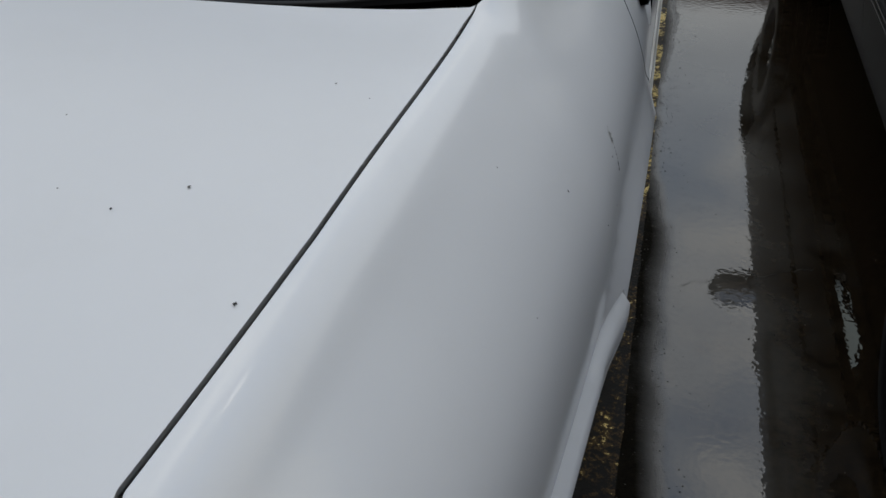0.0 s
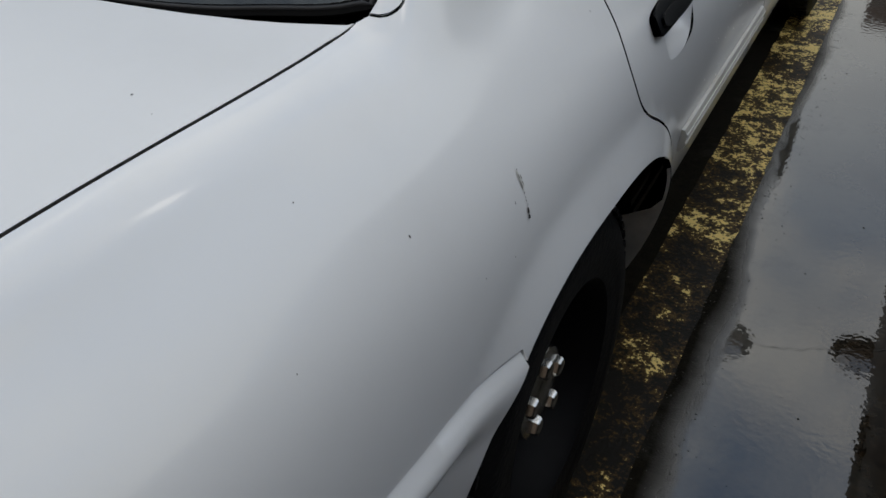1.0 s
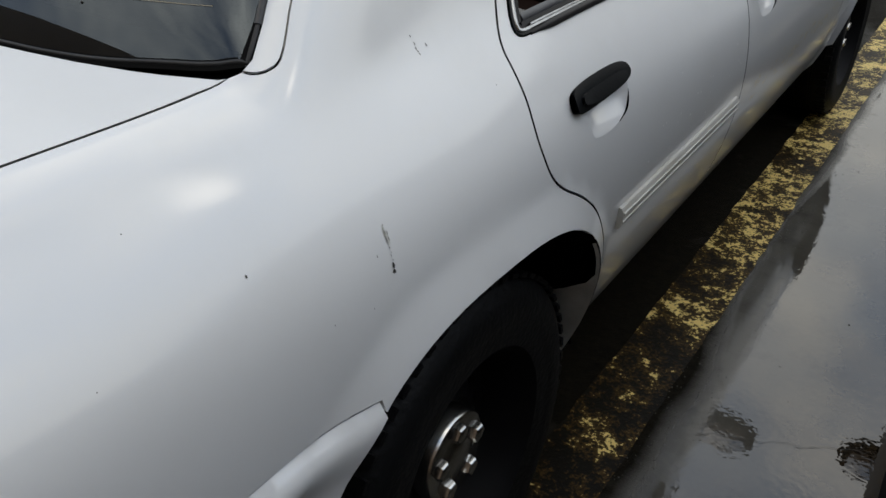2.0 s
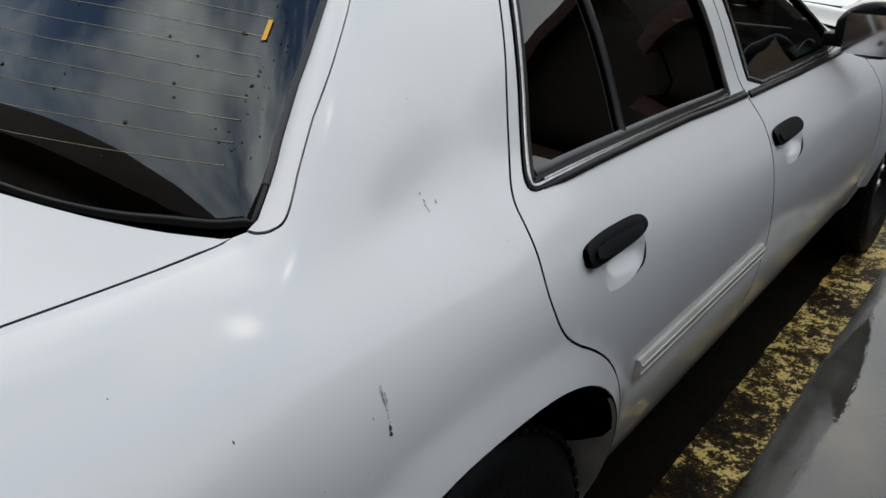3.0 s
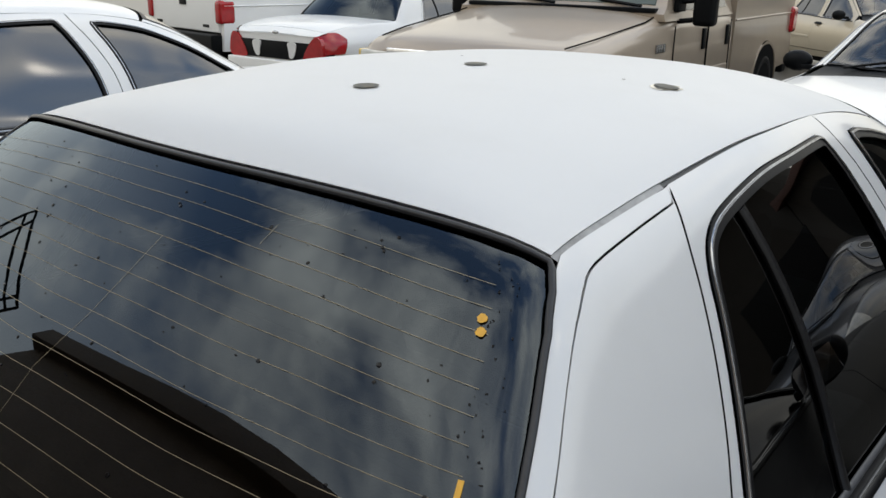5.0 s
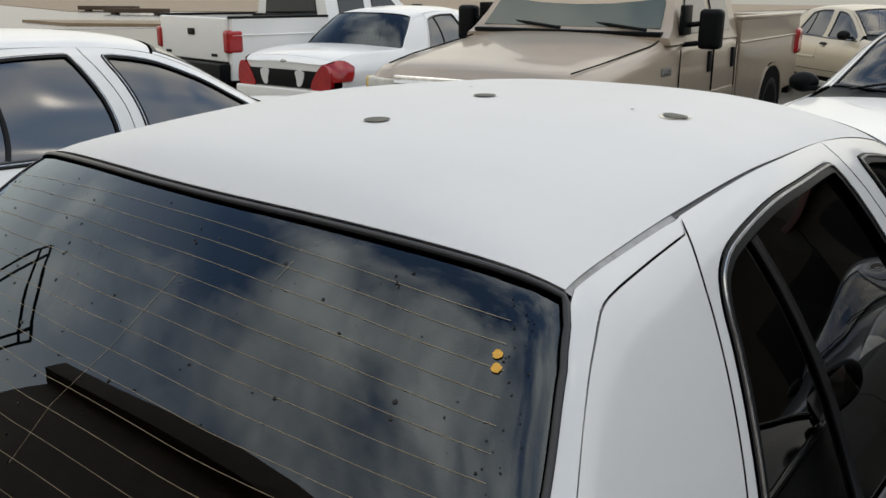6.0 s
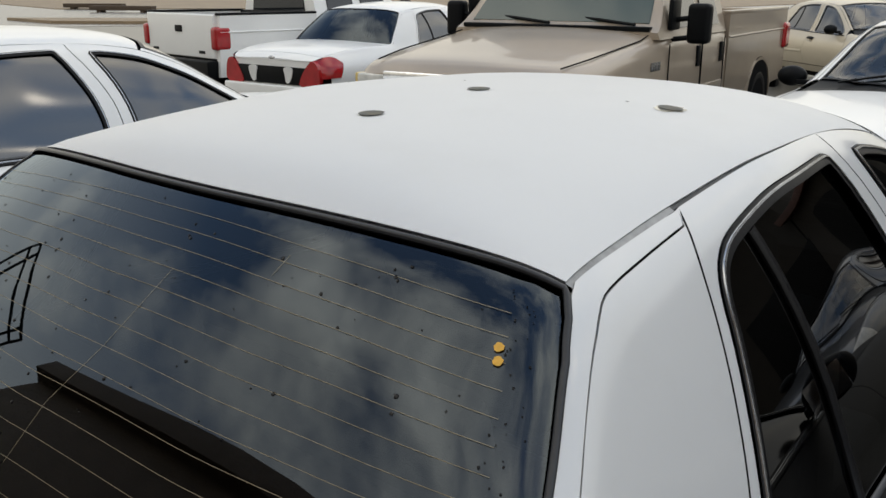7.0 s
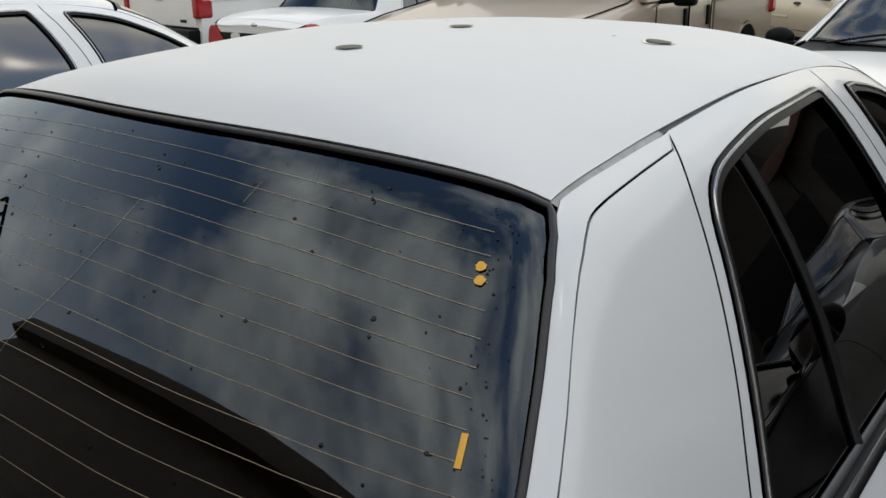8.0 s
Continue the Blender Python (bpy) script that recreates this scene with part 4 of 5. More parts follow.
def sedan(paint, label, category="car", main=False):
    car = base("sedan", label, category)

    def bumper_shape(y, z):
        top = np.interp(y, BUMPER_TOP[0], BUMPER_TOP[1])
        d = top - z
        full = 0.45 + 0.55 * step(-y, 0.27, 0.40)
        rise = 1 - (1 - np.clip(d, 0, 0.030) / 0.030) ** 2
        return -0.003 + full * (0.021 * rise - 0.020 * step(d, 0.026, 0.085))

    for side in (1, -1):
        mir = side < 0
        lower_arch = yz(arch_line(0.0, 8, 126.3, 34))
        quarter = BUMPER_LINE + [(-1.30, 8.0)] + TRUNK_LINE + PILLAR_LINE + DOOR_CUT[1:] + [(0.384, float(s_at_z(0.384, 0.385)))] + lower_arch
        body = panel("quarter_panel", quarter, paint, car, mirror=mir, spacing=0.014 if main and not mir else 0.03, fine=0.014 if main and not mir else 0.02, gap=0.0022)
        panel("pillar_panel", PILLAR_LINE + [(0.434, 11.97), (0.165, 12.0)] + GLASS_SIDE, paint, car, mirror=mir, gap=0.0013, spacing=0.03)
        # rear door
        door = panel("rear_door", DOOR_CUT + B_CUT, paint, car, mirror=mir, spacing=0.03,
                     holes=[REAR_APERTURE, cup_line(0.258, 0.0)])
        panel("finger_cup", cup_line(0.258, 0.0), paint, door, mirror=mir, gap=-0.0026, depth=0, spacing=0.012, fine=0.008,
              shape=lambda y, z: -0.027 * np.clip(1 - ((y - 0.388) / 0.079) ** 2, 0, 1) ** 0.7 * np.clip((z - 0.793) / 0.04, 0, 1))
        door_handle(door, 0.258, 0.0, mir)
        trim = inset(dense(REAR_APERTURE, 0.02), 0.021)
        frame_part = panel("window_frame", REAR_APERTURE, M_RUBBER, door, out=0.003, gap=0.0, holes=[trim], mirror=mir, spacing=0.5)
        ribbon("bright_trim", inset(dense(REAR_APERTURE, 0.02), 0.0068), 0.0056, M_TRIMCHROME, frame_part, out=0.003, thick=0.003, mirror=mir, closed=True)
        panel("window_glass", trim, M_GLASS if main else M_DARKGLASS, door, out=-0.008, gap=-0.004, depth=0.003, mirror=mir, spacing=0.03)
        ribbon("division_bar", flowing(yz([(0.572, 0.982), (0.600, 1.06), (0.607, 1.16), (0.592, 1.27), (0.563, 1.358)]), 1), 0.022, M_RUBBER, door, out=-0.006, thick=0.007, mirror=mir)
        ribbon("sill_seal", yz([(0.262, 0.984), (0.549, 0.981), (0.85, 0.974), (1.095, 0.966)]), 0.013, M_GREYRUBBER, frame_part, out=-0.003, thick=0.004, mirror=mir)
        belt = yz([(0.262, 0.9625), (0.549, 0.9605), (0.85, 0.9535), (1.192, 0.9415)])
        strip = ribbon("belt_moulding", belt, 0.015, M_RUBBER, door, out=0.001, thick=0.005, mirror=mir, taper=0.07)
        ribbon("bright_trim", yz([(0.264, 0.972), (0.549, 0.969), (0.85, 0.962), (1.185, 0.950)]), 0.004, M_TRIMCHROME, strip, out=0.004, thick=0.004, mirror=mir)
        mould = ribbon("side_moulding", yz([(0.432, 0.610), (1.105, 0.610)]), 0.042, M_MOLD if main else paint, door, out=0.0, thick=0.011, mirror=mir, label="grey ribbed side moulding")
        for rz in (0.604, 0.620):
            ribbon("rib", yz([(0.434, rz), (1.103, rz)]), 0.006, M_MOLD if main else paint, mould, out=0.010, thick=0.003, mirror=mir)
        # front door
        fdoor = panel("front_door", FRONT_CUT + [(2.135, 11.4), (2.12, 12.0), (1.6, 12.0)] + B_CUT[::-1], paint, car, mirror=mir, spacing=0.03,
                      holes=[FRONT_APERTURE, cup_line(1.195, -0.018)])
        panel("finger_cup", cup_line(1.195, -0.018), paint, fdoor, mirror=mir, gap=-0.0026, depth=0, spacing=0.012, fine=0.008,
              shape=lambda y, z: -0.027 * np.clip(1 - ((y - 1.325) / 0.079) ** 2, 0, 1) ** 0.7 * np.clip((z - 0.775) / 0.04, 0, 1))
        door_handle(fdoor, 1.195, -0.018, mir)
        trim = inset(dense(FRONT_APERTURE, 0.02), 0.022)
        frame_part = panel("window_frame", FRONT_APERTURE, M_RUBBER, fdoor, out=0.003, gap=0.0, holes=[trim], mirror=mir, spacing=0.5)
        ribbon("bright_trim", inset(dense(FRONT_APERTURE, 0.02), 0.0068), 0.0056, M_TRIMCHROME, frame_part, out=0.003, thick=0.003, mirror=mir, closed=True)
        panel("window_glass", trim, M_FRONTGLASS if main else M_DARKGLASS, fdoor, out=-0.008, gap=-0.004, depth=0.003, mirror=mir, spacing=0.03)
        strip = ribbon("belt_moulding", yz([(1.212, 0.937), (1.6, 0.929), (2.15, 0.925)]), 0.015, M_RUBBER, fdoor, out=0.001, thick=0.005, mirror=mir)
        ribbon("bright_trim", yz([(1.207, 0.944), (1.6, 0.936), (2.15, 0.932)]), 0.005, M_TRIMCHROME, strip, out=0.004, thick=0.004, mirror=mir)
        bm = bmesh.new()
        bmesh.ops.create_icosphere(bm, subdivisions=3, radius=1.0, matrix=Matrix.Translation((0.970, 1.93, 1.015)) @ Matrix.Diagonal((0.115, 0.075, 0.080, 1)))
        for v in bm.verts:
            if v.co.y < 1.895:
                v.co.y = 1.895
        box(bm, 0.82, 0.92, 1.945, 2.00, 0.955, 0.995, 0.012)
        bmesh.ops.scale(bm, vec=(side, 1, 1), verts=bm.verts)
        mirror_part = part("wing_mirror", bm, M_PLASTIC, fdoor, "black plastic wing mirror")
        bm = bmesh.new()
        box(bm, 0.89, 1.05, 1.891, 1.894, 0.950, 1.062, 0.001)
        bmesh.ops.scale(bm, vec=(side, 1, 1), verts=bm.verts)
        part("mirror_glass", bm, M_CHROME, mirror_part)
        # front wing, sill, pillar by the windscreen
        front_arch = yz(arch_line(WHEELBASE, 172, 40, 34))
        hood_line = [(3.86, 10.6), (3.4, 11.5), (2.9, 11.7), (2.42, 11.75), (2.25, 11.4)]
        panel("front_wing", yz([(2.30, 0.40), (2.54, 0.385)]) + front_arch + yz([(3.30, 0.60), (3.86, 0.58)]) + [(3.86, 8.0)] + hood_line + FRONT_CUT[::-1],
              paint, car, mirror=mir, spacing=0.04)
        panel("windscreen_pillar", [(1.45, 12.04), (2.12, 12.04), (2.14, 12.3), (1.475, 12.3)], paint, car, mirror=mir, spacing=0.05, gap=0.001)
        panel("sill", yz([(0.388, 0.39), (2.50, 0.39), (2.50, 0.285), (0.388, 0.285)]), paint, car, out=-0.004, mirror=mir, spacing=0.08)
        # seals behind the panel gaps
        for line in (DOOR_CUT, B_CUT, FRONT_CUT, TRUNK_LINE, BUMPER_LINE, hood_line):
            ribbon("seal", line, 0.03, M_SEAM, car, out=-0.010, mirror=mir)
        ribbon("roof_gutter", [(0.42, 12.03), (0.7, 12.04), (1.1, 12.05), (1.6, 12.04)], 0.009, M_TRIMCHROME if not main else M_GUTTER, car, out=-0.0045, mirror=mir)
        ribbon("joint_sealer", [(0.155, 12.01), (0.22, 12.0), (0.31, 12.01), (0.42, 12.02)], 0.012, M_SEALER if main else paint, car, out=-0.0022, mirror=mir)
        ribbon("seal", PILLAR_LINE, 0.02, M_SEAM, car, out=-0.008, mirror=mir)
        # turned-in foot of the wheel opening ahead of the wheel
        bm = bmesh.new()
        grid = []
        for i in range(15):
            f = i / 14
            yy, zz = (0.384, 0.285 + 0.10 * f / 0.4) if f < 0.4 else arch_line(0.0, 4 + 40 * (f - 0.4) / 0.6, 5, 1)[0]
            outer = surface(yy, float(s_at_z(yy, zz)))
            w = 0.20 * (1 - step(np.float64(zz), 0.36, 0.54)) + 0.004
            grid.append([bm.verts.new((side * (float(outer[0]) - w * j / 4), yy - 0.004 - 0.006 * j / 4, zz)) for j in range(5)])
        for a_, b_ in zip(grid, grid[1:]):
            for j in range(4):
                bm.faces.new((a_[j], a_[j + 1], b_[j + 1], b_[j]))
        part("arch_return", bm, M_DIRTYPAINT, car, "dirty grey inner edge of the wheel opening")
        # rear bumper half
        rear_arch = yz(arch_line(0.0, 126.9, 176, 18))
        bumper = panel("rear_bumper", rear_arch + yz([(-0.372, 0.30), (-1.40, 0.30)]) + [(-1.40, 4.5)] + BUMPER_LINE[::-1], paint, car, mirror=mir, spacing=0.009 if main and not mir else 0.03, fine=0.009 if main and not mir else 0.02,
                       shape=bumper_shape, gap=0.001)
        for line, w in (([(-0.362, 0.613), (-0.40, 0.603), (-0.445, 0.594), (-0.527, 0.589), (-0.9, 0.58)], 0.008), ([(-0.40, 0.556), (-0.435, 0.541), (-0.475, 0.530), (-0.9, 0.50)], 0.009)):
            ribbon("ridge", flowing(yz(line)), w, paint, bumper, out=0.000, thick=0.004, mirror=mir, roll=True, taper=0.10)
        panel("front_bumper", yz(arch_line(WHEELBASE, 33, 4, 10)) + yz([(3.30, 0.30), (4.04, 0.30)]) + [(4.06, 4.2)] + yz([(3.86, 0.57), (3.30, 0.59)]), paint, car, mirror=mir, spacing=0.06, out=0.008)
        # lamps
        panel("tail_lamp", [(-1.19, 5.6), (-1.12, 7.2), (-1.25, 8.6), (-1.41, 9.6), (-1.41, 5.6)], M_RED, car, out=0.012, gap=0.0, mirror=mir, label="red tail lamp")
        panel("headlamp", [(3.62, 6.2), (3.60, 8.4), (3.80, 9.2), (4.02, 10.5), (4.03, 6.0)], M_LAMP, car, out=0.006, gap=0.0, mirror=mir, label="clear headlamp")
        for yw in (0.0, WHEELBASE):
            wheel(car, 0.823, yw + 0.030, side)
            # near-black sheets hold the wheel arch's shade in their colour
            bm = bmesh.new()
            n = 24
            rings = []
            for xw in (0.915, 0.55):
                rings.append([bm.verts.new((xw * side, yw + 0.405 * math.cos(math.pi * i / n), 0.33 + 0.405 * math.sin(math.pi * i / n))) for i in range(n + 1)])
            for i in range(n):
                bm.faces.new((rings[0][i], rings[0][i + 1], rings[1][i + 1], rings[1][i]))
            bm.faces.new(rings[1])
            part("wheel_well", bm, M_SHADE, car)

    # the panels that reach across
    panel("trunk_lid", TRUNK_FRONT + other_half(TRUNK_FRONT)[::-1] + other_half(TRUNK_LINE[:-1])[::-1] + TRUNK_LINE[:-1], M_DULLPAINT if main else paint, car, spacing=0.04, gap=0.0018)
    SKIN["table"] = GLASS_TABLE
    ring = GLASS_TOP + other_half(GLASS_TOP)[::-1] + other_half(GLASS_SIDE) + other_half(GLASS_BASE) + GLASS_BASE[::-1] + \
        GLASS_SIDE[::-1]
    pane = inset(dense(ring, 0.02), 0.0105)
    rear_frame = panel("rear_window_frame", ring, M_SEAM, car, out=0.002, gap=0.0, holes=[pane], spacing=0.5, shape=None)
    window = panel("rear_window", pane, M_REARGLASS, car, out=-0.003, gap=-0.003, depth=0.004, spacing=0.03, label="dark rear window with heater wires")
    # the rounded rubber moulding round the glass, and the softer lip along its foot
    across = inset(dense(ring, 0.02), 0.0055)
    near = [i for i, (y, q) in enumerate(across) if y > -0.2225]
    first = next(i for i in near if i - 1 not in near and i > 0) if 0 in near and len(across) - 1 in near else near[0]
    over = (across[first:] + across[:first])[:len(near)]
    under = (across[first:] + across[:first])[len(near) - 1:] + [across[first]]
    ribbon("moulding", over, 0.0090, M_BARRUBBER, rear_frame, out=0.001, thick=0.004, roll=True, dense_by=0.01)
    ribbon("rubber_lip", [(y + 0.001, q) for y, q in under], 0.006, M_LIPRUBBER, rear_frame, out=0.001, thick=0.0022, roll=True, dense_by=0.01)
    SKIN["table"] = BODY_TABLE
    seal = panel("window_channel", [(-0.215, 11.70), (-0.26, 11.70)] + TRUNK_FRONT[1:] + other_half(TRUNK_FRONT[1:])[::-1] + [(-0.26, 20.30), (-0.215, 20.30)]
                 + other_half(CHANNEL_BASE[1:]) + CHANNEL_BASE[1:][::-1], M_SEAM, car, out=-0.05, gap=-0.012, depth=0, spacing=0.1)
    SKIN["table"] = GLASS_TABLE
    for k in range(15 if main else 0):
        f = k / 14
        line = []
        for s in np.linspace(12.36, 19.64, 40):
            half = s if s <= 16 else 32 - s
            top = float(pchip([12, 12.36, 13.3, 14.5, 16], [0.101, 0.083, 0.058, 0.043, 0.040], half))
            low = float(pchip([12.0, 12.36, 13.4, 14.5, 16], [-0.180, -0.201, -0.250, -0.278, -0.290], half))
            line.append((low + (top - low) * f, s))
        ribbon("heater_wire", line, 0.0006, M_WIRE, window, out=-0.0022, dense_by=0.03)
    if main:
        ribbon("aerial_wire", [(-0.028, 15.31), (-0.127, 15.48), (-0.19, 15.65), (-0.245, 15.71)], 0.0006, M_WIRE, window, out=-0.0021, dense_by=0.03)
        ribbon("aerial_wire", [(0.030, 14.29), (0.003, 14.35)], 0.0006, M_WIRE, window, out=-0.0021, dense_by=0.03)
    SKIN["table"] = BODY_TABLE
    roof = panel("roof", [(0.7, 12.04), (1.10, 12.04), (1.44, 12.04), (1.50, 13), (1.535, 14.3), (1.55, 16), (1.535, 17.7), (1.50, 19), (1.44, 19.96), (0.5, 19.96)]
                 + other_half(ROOF_REAR) + ROOF_REAR[::-1], M_DULLPAINT if main else paint, car, spacing=0.05, gap=0.001)
    hood = panel("hood", [(2.41, 11.85), (3.0, 11.8), (3.4, 11.6), (3.86, 10.75), (3.90, 16), (3.86, 21.25), (3.4, 20.4), (3.0, 20.2), (2.41, 20.15), (2.47, 18), (2.49, 16), (2.47, 14)],
                 paint, car, spacing=0.06)
    screen = [(1.475, 12.32), (1.53, 13.2), (1.565, 14.3), (1.58, 16), (1.565, 17.7), (1.53, 18.8), (1.475, 19.68), (2.13, 19.68), (2.26, 18), (2.31, 16), (2.26, 14), (2.13, 12.32)]
    panel("windscreen_frame", screen, M_RUBBER, car, out=0.002, gap=0.0, holes=[inset(dense(screen, 0.02), 0.02)], spacing=0.5)
    panel("windscreen", inset(dense(screen, 0.02), 0.02), M_CLEARGLASS, car, out=-0.004, gap=-0.003, depth=0.004, spacing=0.05, label="clear windscreen")
    panel("cowl", [(2.12, 12.3), (2.27, 14), (2.32, 16), (2.27, 18), (2.12, 19.7), (2.40, 20.1), (2.48, 16), (2.40, 11.9)], M_PLASTIC, car, out=-0.008, spacing=0.08)
    for x0, x1 in ((-0.62, -0.05), (-0.02, 0.52)):
        a, b = float(s_at_x(2.30, abs(x0))), float(s_at_x(2.22, abs(x1)))
        a, b = (32 - a if x0 < 0 else a), (32 - b if x1 < 0 else b)
        ribbon("wiper", [(2.14, a), (2.20, (a + b) / 2), (2.26, b)], 0.018, M_PLASTIC, car, out=0.01, thick=0.012)

    # near-black inner sheets standing for the shade behind the skin, closed ends and cabin
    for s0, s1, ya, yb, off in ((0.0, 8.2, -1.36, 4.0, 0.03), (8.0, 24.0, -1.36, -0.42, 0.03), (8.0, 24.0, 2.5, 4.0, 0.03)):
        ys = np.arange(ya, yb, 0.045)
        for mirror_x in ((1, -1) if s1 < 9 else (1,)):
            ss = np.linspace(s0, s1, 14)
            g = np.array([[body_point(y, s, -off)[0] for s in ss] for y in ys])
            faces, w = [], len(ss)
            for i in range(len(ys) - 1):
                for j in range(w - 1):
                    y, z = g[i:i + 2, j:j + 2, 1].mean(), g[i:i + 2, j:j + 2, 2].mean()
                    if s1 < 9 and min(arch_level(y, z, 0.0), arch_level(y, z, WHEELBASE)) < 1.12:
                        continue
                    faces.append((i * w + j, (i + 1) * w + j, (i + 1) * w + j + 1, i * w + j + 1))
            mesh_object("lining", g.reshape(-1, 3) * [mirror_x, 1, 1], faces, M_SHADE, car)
    ys = np.arange(0.2, 1.48, 0.08)
    ss = np.linspace(12.2, 19.8, 20)
    g = np.array([[body_point(y, s, -0.03)[0] for s in ss] for y in ys])
    mesh_object("headliner", g.reshape(-1, 3), [(i * 20 + j, (i + 1) * 20 + j, (i + 1) * 20 + j + 1, i * 20 + j + 1) for i in range(len(ys) - 1) for j in range(19)], M_CLOTHGREY, car)
    for y_end, name, mat in ((-1.405, "rear_face", paint), (4.06, "front_face", M_PLASTIC)):
        ring_pts = [body_point(y_end, s, -0.004)[0] for s in np.linspace(0, 32, 65)]
        mesh_object(name, ring_pts, [tuple(range(65))], mat, car, smooth=False)
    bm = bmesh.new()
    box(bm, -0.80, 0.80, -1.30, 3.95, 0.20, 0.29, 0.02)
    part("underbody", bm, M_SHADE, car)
    bm = bmesh.new()
    box(bm, -0.74, 0.74, -0.33, 0.22, 0.965, 0.995, 0.012)
    part("parcel_shelf", bm, M_SHELF, car)
    bm = bmesh.new()
    box(bm, -0.80, 0.80, 0.16, 0.20, 0.3, 0.97, 0.01)
    part("bulkhead", bm, M_SHADE, car)
    seat(car, 0.0, 0.40, 1.36, M_CLOTH, bench=True)
    seat(car, 0.37, 1.32, 0.5, M_CLOTHGREY)
    seat(car, -0.37, 1.32, 0.5, M_CLOTHGREY)
    bm = bmesh.new()
    box(bm, -0.74, 0.74, 1.98, 2.36, 0.62, 0.93, 0.07, 3)
    part("dashboard", bm, M_PLASTIC, car)
    steer = tube([(-0.37 + 0.19 * math.cos(2 * math.pi * i / 28), 1.86 - 0.07 * math.sin(2 * math.pi * i / 28), 0.86 + 0.17 * math.sin(2 * math.pi * i / 28)) for i in range(28)], 0.015, 8, True)
    part("steering_wheel", steer, M_PLASTIC, car)
    if not main:
        bm = bmesh.new()
        box(bm, -0.66, 0.66, -1.425, -1.408, 0.62, 0.815, 0.006)
        panel_part = part("rear_panel", bm, M_PLASTIC, car, "black panel between the lamps")
        for sx in (-1, 1):
            bm = bmesh.new()
            shape = [(sx * x, z) for x, z in rounded([(0.20, 0.815), (0.36, 0.815), (0.345, 0.72), (0.30, 0.635), (0.24, 0.635), (0.235, 0.72)], 2)]
            front = [bm.verts.new((x, -1.436, z)) for x, z in shape]
            back = [bm.verts.new((x, -1.422, z)) for x, z in shape]
            bm.faces.new(front), bm.faces.new(back)
            for i in range(len(shape)):
                j = (i + 1) % len(shape)
                bm.faces.new((front[i], front[j], back[j], back[i]))
            part("white_reflector", bm, M_PLATEWHITE, panel_part)
        panel("trunk_lip", [(-1.303, 7.9), (-1.303, 16.0), (-1.303, 24.1), (-1.404, 24.1), (-1.404, 16.0), (-1.404, 7.9)], paint, car, gap=0.0, spacing=0.04)
        bm = bmesh.new()
        bmesh.ops.create_icosphere(bm, subdivisions=2, radius=1, matrix=Matrix.Translation((0, -1.40, 0.905)) @ Matrix.Diagonal((0.055, 0.012, 0.022, 1)))
        part("oval_emblem", bm, M_TRIMCHROME, car)
        for sx in (1, -1):
            bm = bmesh.new()
            shape = rounded([(0.44, 0.60), (0.47, 0.70), (0.54, 0.80), (0.62, 0.885), (0.70, 0.885), (0.745, 0.80), (0.765, 0.60)], 2)
            front = [bm.verts.new((sx * x, -1.432 + 0.05 * max(x - 0.6, 0), z)) for x, z in shape]
            back = [bm.verts.new((sx * x, -1.37, z)) for x, z in shape]
            bm.faces.new(front), bm.faces.new(back)
            for i in range(len(shape)):
                j = (i + 1) % len(shape)
                bm.faces.new((front[i], front[j], back[j], back[i]))
            part("tail_lens", bm, M_RED, car, "red tail lamp")
        bm = bmesh.new()
        box(bm, -0.76, 0.76, -1.47, -1.40, 0.36, 0.61, 0.03, 3)
        part("bumper_bar", bm, paint, car)
        bm = bmesh.new()
        box(bm, -0.42, 0.42, 4.045, 4.075, 0.56, 0.68, 0.02)
        part("grille", bm, M_CHROME, car)
    return car


M_SEALER = material("pale_joint_sealer", (0.40, 0.40, 0.39), 0.5, vary=0.3, scale=40, stain=0.8, stain_color=(0.07, 0.065, 0.06), stain_scale=16)
M_GUTTER = material("grey_joint_sealer", (0.07, 0.07, 0.07), 0.5, vary=0.35, scale=45, stain=0.5, stain_color=(0.05, 0.045, 0.04), stain_scale=25)


def repaint(thing, paint):
    """Gives a copy another paint."""
    for o in thing.children_recursive:
        if o.type == "MESH" and o.data.materials[0] == M_WHITE:
            o.material_slots[0].link = "OBJECT"
            o.material_slots[0].material = paint
    return thing


sedan_silver = sedan(M_PAINT, "silver-white four-door sedan with scratched paint beside a yellow line", main=True)
sedan_white = sedan(M_WHITE, "white four-door sedan with dark tinted side windows")
sedan_white.matrix_basis = pose(-3.50, 0.35, 0)
sedan_away = copy_thing(sedan_white, pose(-6.95, 7.20, 0, 0, 0, 4))
tagged(sedan_away, "white four-door sedan with red tail lamps and dark rear window")
sedan_facing = copy_thing(sedan_white, pose(-0.32, 8.40, 0, 0, 0, 180))
tagged(sedan_facing, "white four-door sedan parked nose to nose, black wing mirrors")
sedan_black = repaint(copy_thing(sedan_white, pose(2.45, 0.14, 0)), M_BLACKPAINT)
tagged(sedan_black, "black four-door sedan parked alongside on wet asphalt")
sedan_beige = repaint(copy_thing(sedan_white, pose(-4.35, 16.8, 0, 0, 0, -131)), M_BEIGE)
tagged(sedan_beige, "beige metallic four-door sedan parked behind a tan pickup")
sedan_beige_far = repaint(copy_thing(sedan_white, pose(-1.6, 19.6, 0, 0, 0, -131)), M_BEIGE)
tagged(sedan_beige_far, "beige metallic sedan parked in the row behind")
sedan_dark = repaint(copy_thing(sedan_white, pose(3.35, 8.9, 0, 0, 0, 180)), M_DARKGREY)
tagged(sedan_dark, "dark blue-grey four-door sedan parked nose to nose")
for car in (sedan_white, sedan_away, sedan_facing, sedan_black, sedan_dark, sedan_beige, sedan_beige_far):
    tagged(car, group="parked sedans")
